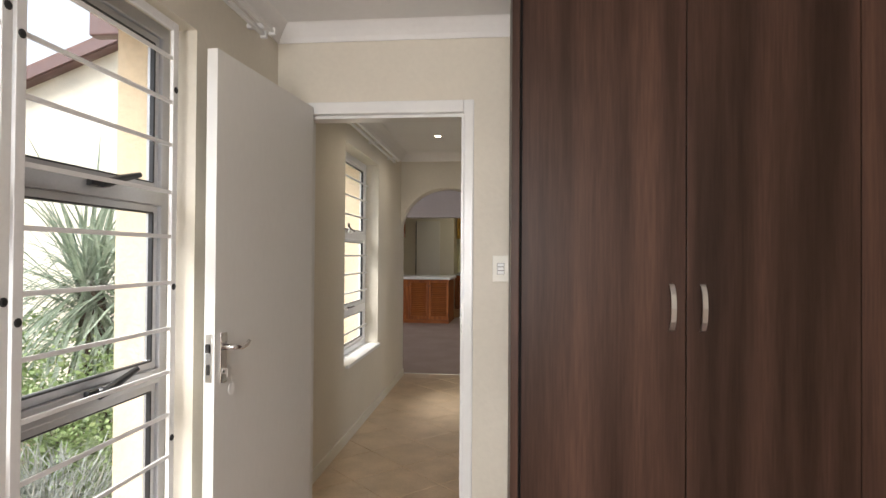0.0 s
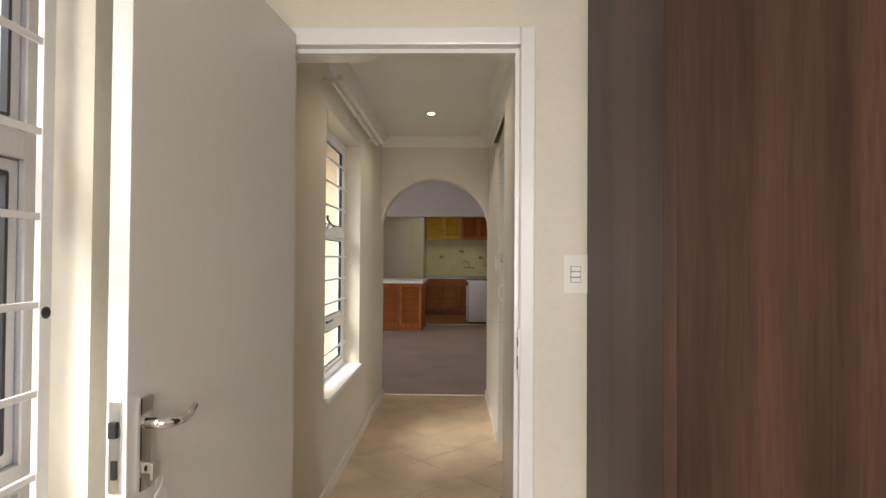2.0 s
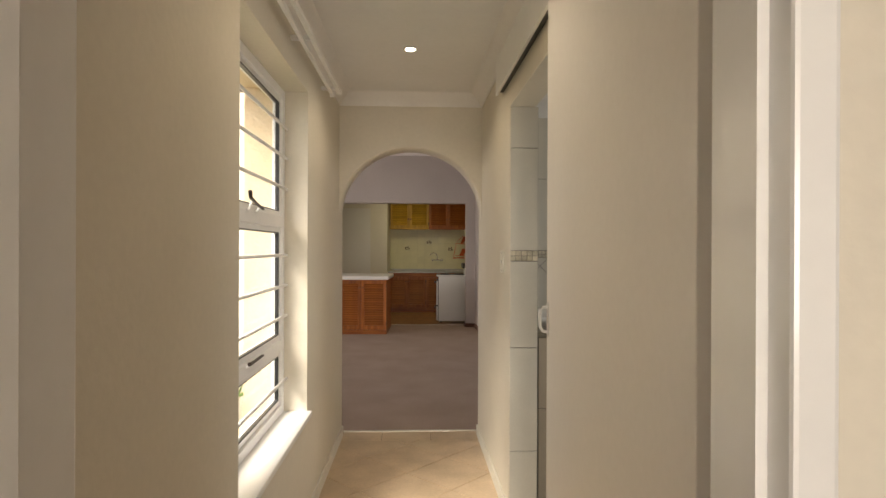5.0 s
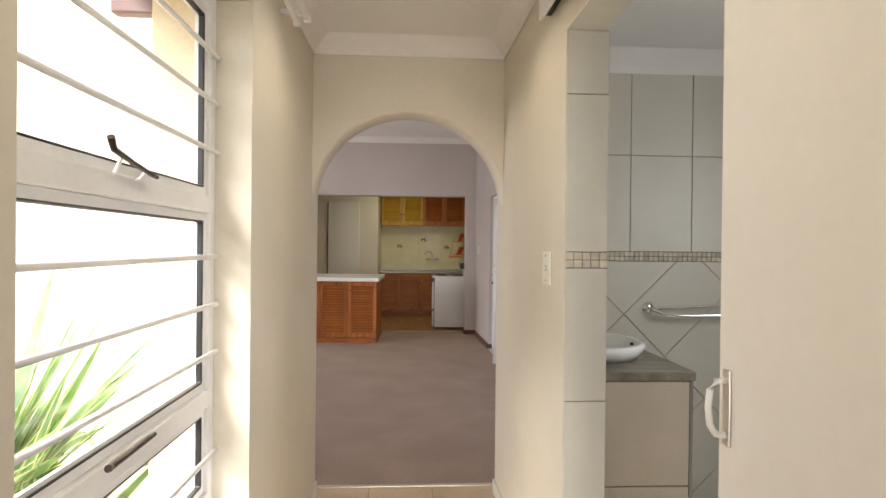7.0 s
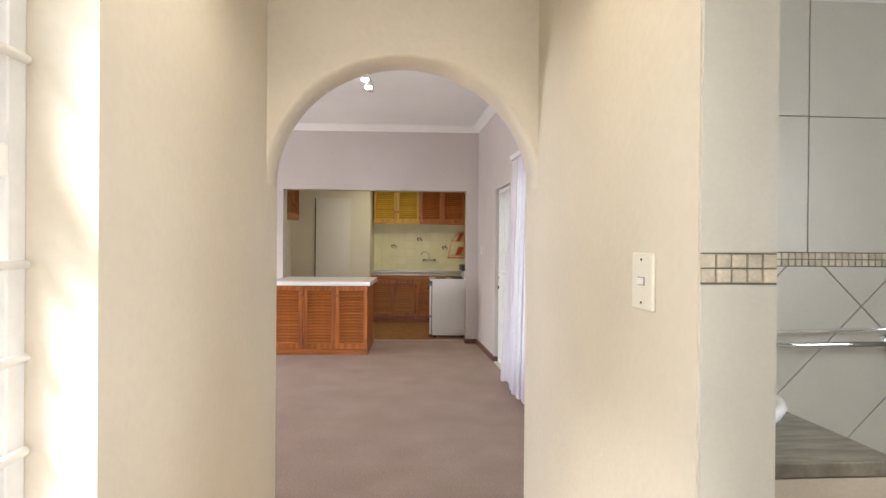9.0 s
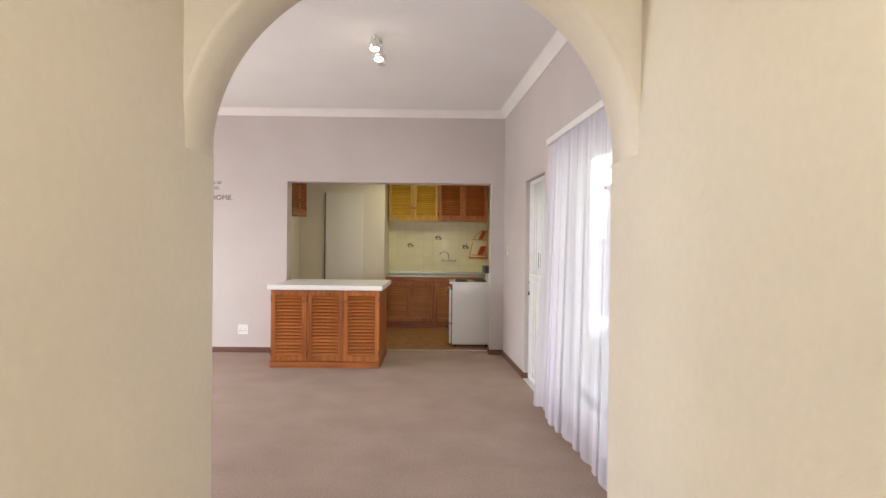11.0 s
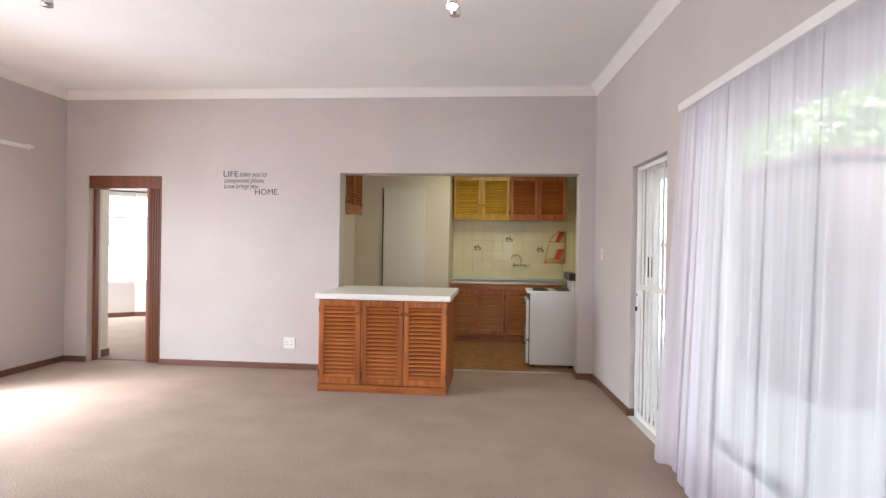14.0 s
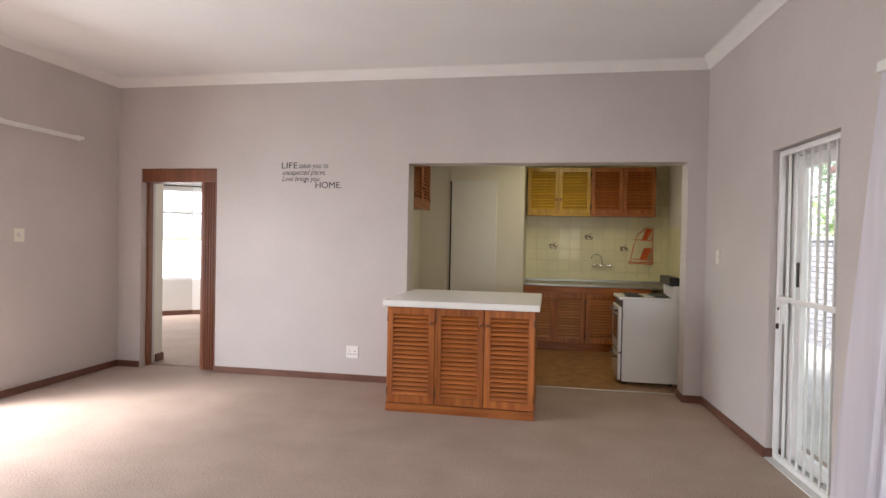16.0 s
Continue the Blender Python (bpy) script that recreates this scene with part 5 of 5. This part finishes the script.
def hook_rail():
    t = thing("towel_hook", (KWX + 0.002, 13.35, 1.66), "small white towel hook rail under the side cupboard", "hook", living=True)
    part("base", boxes((0, 0.012, -0.12, 0.12, -0.02, 0.02), bevel=0.003), M_PLASTIC_W, t)
    for y in (-0.08, 0.0, 0.08):
        part("hook", rod(bmesh.new(), [(0.01, y, 0), (0.04, y, -0.01), (0.05, y, -0.03), (0.06, y, -0.015)], 0.005, 8), M_NICKEL, t)


hook_rail()

# ---------------------------------------------------------------- outside
solid("ground", boxes((-400, 400, -400, 400, -0.45, -0.25)), M_SOIL, "garden soil and mulch reaching to the horizon", "ground")
solid("paving", boxes((LX + 0.30, 9.0, 2.0, 22.0, -0.25, -0.06)), M_PAVE, "pale concrete patio paving", "paving", True)

# made-up bright ground, there to keep the bay window's panes white
solid("paving_north", boxes((-120.0, -2.0, 17.6, 190.0, -0.25, -0.10)), M_CONC, "added pale slab that whitens the view through the bay window", "paving", True)


def blade(bm, base, yaw, length, width, rise, droop, fold=0.25, steps=6, edge=None):
    """A strap leaf: a folded ribbon that rises and arches over; edge takes its pale margins."""
    d, side = Vector((math.cos(yaw), math.sin(yaw), 0)), Vector((-math.sin(yaw), math.cos(yaw), 0))
    rows, rims = [], []
    for i in range(steps + 1):
        s = i / steps
        p = Vector(base) + d * (length * s * math.cos(rise) * (1 - 0.1 * s)) + Vector((0, 0, length * (s * math.sin(rise) - droop * s * s)))
        w = max(width * (0.55 + 1.6 * s - 2.1 * s * s) if s < 0.98 else 0.001, 0.001)
        at = [p + side * w * q + Vector((0, 0, fold * w * abs(q))) for q in (-1, -0.76, 0, 0.76, 1)]
        if edge is None:
            rows.append([bm.verts.new(at[q]) for q in (0, 2, 4)])
        else:
            rows.append([bm.verts.new(at[q]) for q in (1, 2, 3)])
            rims.append([edge.verts.new(q) for q in (at[0], at[1], at[3], at[4])])
    for a, b in zip(rows, rows[1:]):
        bm.faces.new((a[0], a[1], b[1], b[0]))
        bm.faces.new((a[1], a[2], b[2], b[1]))
    for a, b in zip(rims, rims[1:]):
        edge.faces.new((a[0], a[1], b[1], b[0]))
        edge.faces.new((a[2], a[3], b[3], b[2]))


def strap_plant(at, n, length, width, label, name, material, seed, rise=(0.5, 1.45), droop=(0.0, 0.35)):
    rnd = random.Random(seed)
    t = thing(name, at, label, "plant")
    leaves, rims = bmesh.new(), bmesh.new()
    for _ in range(n):
        blade(leaves, (rnd.uniform(-0.06, 0.06), rnd.uniform(-0.06, 0.06), 0), rnd.uniform(0, 6.283), length * rnd.uniform(0.6, 1.1), width * rnd.uniform(0.8, 1.15), rnd.uniform(*rise), rnd.uniform(*droop), edge=rims)
    for g in (leaves, rims):
        for v in g.verts:
            v.co.x = min(v.co.x, -1.34 - at[0] + 0.05 * math.sin(v.co.z * 9))
    part("leaves", leaves, material, t, smooth=True)
    part("leaf_margins", rims, M_AGAVE_EDGE, t, "pale yellow leaf margins", smooth=True)
    part("base", lathe(bmesh.new(), [(0.05, -0.75), (0.06, -0.05), (0.03, 0.06)], (0, 0, 0), 10), M_TRUNK, t)
    return t


def silver_bush(at, r, h, label, seed):
    """A low mound of thin upright grey leaves."""
    rnd = random.Random(seed)
    t = thing("silver_bush", at, label, "shrub")
    bm = bmesh.new()
    for _ in range(2200):
        a, q = rnd.uniform(0, 6.283), r * math.sqrt(rnd.random())
        top = h * math.sqrt(max(0.05, 1 - (q / r) ** 2)) * rnd.uniform(0.55, 1.0)
        blade(bm, (q * math.cos(a), q * math.sin(a), max(0.0, top - 0.12)), rnd.gauss(a, 0.9), rnd.uniform(0.10, 0.20), 0.0042, rnd.uniform(0.4, 1.35), rnd.uniform(0.0, 0.3), steps=3)
    part("foliage", bm, M_LEAF3, t)
    tw = bmesh.new()
    for i in range(14):
        a = i * 0.45
        rod(tw, [(0, 0, -0.2), (0.5 * r * math.cos(a), 0.5 * r * math.sin(a), h * 0.5)], [0.008, 0.004], 5)
    part("twigs", tw, M_TRUNK, t)


def palm(at, trunk, label, seed):
    rnd = random.Random(seed)
    t = thing("yucca_palm", at, label, "tree")
    part("trunk", rod(bmesh.new(), [(0, 0, -0.3), (0.03, 0.02, trunk * 0.5), (0.0, 0.0, trunk)], [0.10, 0.08, 0.07], 12), M_TRUNK, t)
    bm = bmesh.new()
    for i in range(320):
        blade(bm, (rnd.uniform(-.05, .05), rnd.uniform(-.05, .05), trunk + rnd.uniform(-0.25, 0.1)), rnd.uniform(0, 6.283), rnd.uniform(0.6, 1.15), 0.0105, rnd.uniform(-0.7, 1.4), rnd.uniform(0.1, 0.55), steps=6)
    for v in bm.verts:
        v.co.x = min(v.co.x, -1.34 - at[0] + 0.05 * math.sin(v.co.z * 9))
    part("crown", bm, M_LEAF, t)


def shrub(at, r, h, material, label, seed, n=1500, leaf=0.035, name="shrub"):
    rnd = random.Random(seed)
    t = thing(name, at, label, "shrub")
    bm = bmesh.new()
    for _ in range(9):
        a, e = rnd.uniform(0, 6.283), rnd.uniform(0.3, 1.0)
        rod(bm, [(0, 0, -0.3), (0.3 * r * math.cos(a), 0.3 * r * math.sin(a), h * 0.4), (e * r * math.cos(a), e * r * math.sin(a), h * rnd.uniform(0.6, 0.95))], [0.012, 0.009, 0.004], 5)
    part("twigs", bm, M_TRUNK, t)
    lb = bmesh.new()
    clumps = [(rnd.uniform(-r, r) * 0.8, rnd.uniform(-r, r) * 0.8, h * rnd.uniform(0.15, 0.95)) for _ in range(26)]
    for i in range(n):
        c = clumps[i % 26]
        p = Vector((rnd.gauss(c[0], r * 0.17), rnd.gauss(c[1], r * 0.17), max(-0.2, rnd.gauss(c[2], h * 0.10))))
        u = Vector((rnd.gauss(0, 1), rnd.gauss(0, 1), rnd.gauss(0, 0.6))).normalized()
        w = u.cross(Vector((rnd.gauss(0, 1), rnd.gauss(0, 1), rnd.gauss(0, 1)))).normalized()
        s = leaf * rnd.uniform(0.6, 1.3)
        lb.faces.new([lb.verts.new(q) for q in (p, p + u * s * 0.5 + w * s * 0.28, p + u * s, p + u * s * 0.5 - w * s * 0.28)])
    part("foliage", lb, material, t)


# west garden, beyond the bedroom and passage windows
def west_wing():
    t = thing("house_wing", (0, 0, 0), "cream stucco gable wall of the house under a dark fascia", "house")
    rake = lambda x: 4.42 - 0.375 * abs(x + 2.2)
    xs = [-5.62, -4.5, -3.3, -2.2, -1.265]
    bm = bmesh.new()
    rows = [[bm.verts.new((x, y, z)) for y in (6.585, 6.64) for z in (-0.3, rake(x) - 0.06)] for x in xs]
    for a, b in zip(rows, rows[1:]):
        for i, j in ((0, 1), (1, 3), (3, 2), (2, 0)):
            bm.faces.new((a[i], a[j], b[j], b[i]))
    bm.faces.new([rows[0][i] for i in (0, 1, 3, 2)])
    bm.faces.new([rows[-1][i] for i in (0, 1, 3, 2)])
    part("wall", bm, M_STUCCO_P, t)
    for name, y0, y1, lo, hi, mat in (("fascia", 6.42, 6.45, -0.05, 0.08, M_EAVE), ("roof", 6.45, 13.0, 0.02, 0.12, M_ROOF), ("soffit", 6.45, 6.585, -0.06, -0.04, M_EAVE)):
        for ends in ((-6.3, -2.2), (-2.2, 1.9)):
            r = bmesh.new()
            q = [[r.verts.new((x, y, rake(x) + h)) for y in (y0, y1) for h in (lo, hi)] for x in ends]
            for i, j in ((0, 1), (1, 3), (3, 2), (2, 0)):
                r.faces.new((q[0][i], q[0][j], q[1][j], q[1][i]))
            r.faces.new([q[0][i] for i in (0, 1, 3, 2)])
            r.faces.new([q[1][i] for i in (0, 1, 3, 2)])
            part(name, r, mat, t)
    e = thing("eave", (0, 0, 0), "dark boarded eave along the west wall", "eave")
    part("boards", boxes((-1.50, -1.262, -2.0, 6.05, 2.42, 2.45)), M_EAVE, e)
    part("fascia", boxes((-1.53, -1.50, -2.0, 6.05, 2.36, 2.56)), M_EAVE, e)
    for i in range(8):
        y = -1.56 + i * 1.07
        part("rafter", boxes((-1.60, -1.262, y, y + 0.06, 2.24, 2.42), bevel=0.006), M_EAVE, e)
    part("roof", boxes((-1.58, 3.6, -2.1, 6.05, 2.63, 2.72)), M_ROOF, e)


west_wing()
palm((-2.0, 3.95, -0.25), 1.45, "spiky yucca palm with narrow grey-green leaves outside the window", 3)
palm((-2.28, 3.66, -0.25), 1.40, "spiky yucca palm with narrow grey-green leaves outside the window", 5)
shrub((-1.85, 3.85, -0.25), 0.40, 0.95, M_LEAF2, "bright green leafy shrub under the palm", 6, 9000, 0.03)
shrub((-1.95, 3.30, -0.25), 0.45, 0.98, M_LEAF2, "bright green leafy shrub under the palm", 7, 9000, 0.03)
shrub((-2.55, 3.45, -0.25), 0.7, 1.15, M_LEAF2, "bright green leafy shrub under the palm", 8, 9000, 0.034)
silver_bush((-1.74, 2.72, -0.25), 0.44, 0.84, "low silver-grey bush beside the wall", 9)
silver_bush((-2.28, 2.72, -0.25), 0.48, 0.80, "low silver-grey bush beside the wall", 10)
shrub((-4.6, 2.9, -0.25), 1.0, 2.1, M_LEAF, "dark green garden shrub", 11, 4800, 0.06)
for i, (px, py, s) in enumerate(((-1.85, 5.35, 0.85), (-2.0, 5.75, 0.95), (-1.85, 4.95, 0.70), (-2.45, 5.6, 0.9))):
    strap_plant((px, py, 0.05 + 0.22 * (i % 3)), 105, 1.12 * s, 0.044, "clump of long green strap leaves with pale margins", "strap_leaf_plant", M_STRAP, 20 + i, rise=(0.05, 1.45), droop=(0.0, 0.32))


# east patio, beyond the glazed door and the sheer curtain
def patio():
    t = tagged(thing("wall_patio", living=True), "grey painted brick garden wall", "garden wall", kind="structure")
    part("core", boxes((3.42, 3.60, 14.8, 19.5, -0.1, 1.50)), M_MORTAR, t)
    me = mesh_of("brick", boxes((0, 0.03, -0.105, 0.105, -0.032, 0.032), bevel=0.004), M_GBRICK)
    for r in range(20):
        for c in range(15):
            b = part("brick", me, M_GBRICK, t)
            b.location = (3.395, 15.0 + c * 0.222 + (0.111 if r % 2 else 0), -0.02 + r * 0.078)
    part("coping", boxes((3.36, 3.66, 14.8, 19.5, 1.50, 1.56), bevel=0.01), M_GBRICK, t)
    for i, (x, y) in enumerate(((5.2, 9.6), (5.6, 11.6), (5.3, 13.3), (5.9, 15.4), (5.2, 17.6), (6.2, 19.6))):
        shrub((x, y, -0.2), 1.6, 5.6, M_LEAF if i % 2 else M_LEAF2, "tall leafy garden shrub behind the patio", 40 + i, 9000, 0.16, "tall_shrub")
    o = thing("outbuilding", (0, 0, 0), "small brown rendered outbuilding beside the patio", "outbuilding", living=True)
    part("wall", boxes((2.5, 3.3, 11.98, 14.25, -0.06, 2.24), bevel=0.01), M_OUTHOUSE, o)
    part("roof", boxes((2.42, 3.4, 11.92, 14.3, 2.24, 2.31), bevel=0.008), M_EAVE, o)
    s = thing("swing_frame", (4.05, 13.75, -0.06), "white tubular frame standing on the patio", "garden frame", living=True)
    for x in (0.0, -1.3):
        for y in (-0.35, 0.35):
            part("leg", rod(bmesh.new(), [(x, y, 0), (x, 0, 1.2)], 0.03, 8), M_WHITE_BAR, s)
    part("beam", rod(bmesh.new(), [(0.05, 0, 1.2), (-1.35, 0, 1.2)], 0.03, 8), M_WHITE_BAR, s)
    e = thing("planter", (0, 0, 0), "low terracotta-coloured garden planter filled with soil", "planter", living=True)
    part("rim", ring(bmesh.new(), 4.4, 5.5, 14.2, 15.3, -0.06, 0.22, 0.07, 0.07, 0.07, 0.07), M_TERRACOTTA, e)
    for v in e.children[0].data.vertices:
        v.co = Vector((v.co.x, v.co.z, v.co.y))
    part("soil", boxes((4.46, 5.44, 14.26, 15.24, -0.06, 0.16)), M_SOIL, e)


patio()

# ---------------------------------------------------------------- area lamps out of view: daylight openings and added fill
lamp("garden_opening_light", "AREA", LM @ look((LW - 0.30, 9.6, 1.25), (LW + 1.9, 9.4, 0.1)), 27, (0.94, 0.96, 1.0), 2.5, 1.9)
# added fill that brightens the door wall and wardrobe; no known window
lamp("bedroom_window_light", "AREA", look((-0.2, -1.83, 1.4), (0.0, 1.0, 1.1)), 40, (1.0, 0.97, 0.93), 1.3, 1.5)

# brightens the bathroom from the right; the window itself is unseen and assumed
lamp("bathroom_window_light", "AREA", look((1.88, 4.75, 1.62), (0.7, 6.2, 0.2)), 4.2, (0.96, 0.98, 1.0), 0.9, 0.7)
lamp("bay_window_light", "AREA", LM @ look((-7.95, 15.2, 1.45), (-5.0, 14.0, 0.8)), 14, (0.97, 0.98, 1.0), 1.5, 1.4)

# ---------------------------------------------------------------- tiles, last


def passage_tiles():
    floor = bpy.data.objects["floor_passage"]
    h, gap = 0.257, 0.0034
    k = (h - gap) / h
    for i in range(-8, 9):
        for j in range(-14, 8):
            if (i + j) % 2:
                continue
            cx, cy = -0.215 + i * h, 5.864 - h + j * h
            poly = clip_poly([(cx - h * k, cy), (cx, cy - h * k), (cx + h * k, cy), (cx, cy + h * k)], WX, 0.15 if cy < 5.6 else 0.10, 3.24, 6.72)
            if len(poly) >= 3 and max(p[0] for p in poly) - min(p[0] for p in poly) > 0.02:
                ob = part("tile", slab_piece(poly, 0.006), M_TILE, floor)
                ob.location = (0, 0, -0.006)
    for a, b in ((WX, -0.66), (-0.657, -0.31), (-0.307, 0.09)):
        ob = part("tile", slab_piece([(a, 6.723), (b, 6.723), (b, 6.915), (a, 6.915)], 0.006), M_TILE, floor)
        ob.location = (0, 0, -0.006)


passage_tiles()


def wall_tiles(parent, rects, m, material, gap=0.0016, thick=0.006):
    for x0, x1, z0, z1 in rects:
        ob = part("tile", slab_piece([(x0 + gap, z0 + gap), (x1 - gap, z0 + gap), (x1 - gap, z1 - gap), (x0 + gap, z1 - gap)], thick), material, parent)
        ob.matrix_basis = m


def bathroom_tiles():
    w = bpy.data.objects["wall_bathroom_north"]
    m = pose(0, BW - 0.012, 0, 90, 0, 0)
    cols = [0.176, 0.335, 0.65, 0.965, 1.28, 1.595, 1.75]
    wall_tiles(w, [(a, b, z0, z1) for a, b in zip(cols, cols[1:]) for z0, z1 in ((1.342, 1.822), (1.822, 2.26))], m, M_BTILE)
    for r in range(2):
        wall_tiles(w, [(0.176 + i * 0.0248, 0.176 + (i + 1) * 0.0248, 1.294 + r * 0.024, 1.294 + (r + 1) * 0.024) for i in range(63)], m, M_MOSAIC)
    g = 0.0024
    for i in range(-4, 6):
        for j in range(-3, 3):
            p0, p1, q0, q1 = -0.405 + 0.42 * i + g, -0.405 + 0.42 * (i + 1) - g, 1.65 + 0.67 * j + g, 1.65 + 0.67 * (j + 1) - g
            poly = clip_poly([((p + q) / 2, (q - p) / 2) for p, q in ((p0, q0), (p1, q0), (p1, q1), (p0, q1))], 0.178, 1.75, 0.0, 1.292)
            if len(poly) >= 3:
                part("tile", slab_piece(poly, 0.006), M_BTILE, w).matrix_basis = m
    p = tagged(thing("tiled_jamb"), "tiled end of the passage wall at the bathroom opening", "wall tiles", kind="structure")
    jm = pose(0.015, 5.4925, 0, 90, 0, 0)
    part("backing", boxes((PX + 0.019, 0.191, 5.4915, 5.4925, 0, 2.06)), M_BGROUT, p)
    zs = [0.0, 0.345, 0.86, 1.292]
    wall_tiles(p, [(PX + 0.002, 0.176, a, b) for a, b in zip(zs, zs[1:])] + [(PX + 0.002, 0.176, 1.344, 1.855), (PX + 0.002, 0.176, 1.855, 2.062)], jm, M_BTILE)
    for r in range(2):
        wall_tiles(p, [(PX + 0.002 + i * 0.0278, PX + 0.002 + (i + 1) * 0.0278, 1.293 + r * 0.0255, 1.293 + (r + 1) * 0.0255) for i in range(5)], jm, M_MOSAIC, 0.0012)


bathroom_tiles()


def kitchen_tiles():
    w = bpy.data.objects["wall_kitchen_north"]
    m = pose(0, KN, 0, 90, 0, 0)
    s = 0.151
    x = -1.095
    while x < KE - 0.01:
        for j in range(7):
            z0 = 0.86 + j * s
            wall_tiles(w, [(x, min(x + s, KE), z0, z0 + s)], m, M_KTILE, 0.0014)
        x += s
    d = thing("tile_motifs", (0, 0, 0), "small brown printed kitchen motifs on the tiles", "tile decoration", living=True)
    for cx, cz in ((-0.715, 1.355), (-0.235, 1.49), (0.235, 1.34)):
        for dx, dz, w, h in ((-0.05, 0.0, 0.016, 0.034), (-0.022, 0.018, 0.012, 0.022), (0.012, 0.004, 0.020, 0.028), (0.046, -0.012, 0.014, 0.016), (-0.03, -0.036, 0.030, 0.007), (0.03, -0.04, 0.032, 0.006), (0.018, 0.046, 0.012, 0.010)):
            bm = bmesh.new()
            rim = [bm.verts.new((cx + 0.85 * dx + 0.75 * w * math.cos(q) * (1 + 0.3 * math.sin(3 * q + cx * 9)), KN - 0.0072, cz + 0.85 * dz + 0.8 * h * math.sin(q) * (1 + 0.25 * math.cos(2 * q + dx * 80)))) for q in (2 * math.pi * s2 / 12 for s2 in range(12))]
            bm.faces.new(rim)
            bmesh.ops.solidify(bm, geom=bm.faces, thickness=0.0008)
            part("motif", bm, M_DECAL, d)
    e = bpy.data.objects["wall_kitchen_east"]
    me = pose(KE, 0, 0, 90, 0, -90)
    for k in range(15):
        for j in range(5):
            y0 = -(13.15 + (k + 1) * s)
            wall_tiles(e, [(y0, y0 + s, 0.86 + j * s, 0.86 + (j + 1) * s)], me, M_KTILE, 0.0014)


kitchen_tiles()

for ob in LIVING:
    turned = ob.name in RIGHT or ob == EAST_SWITCH
    ob.matrix_basis = (RM if turned else LM) @ ob.matrix_basis
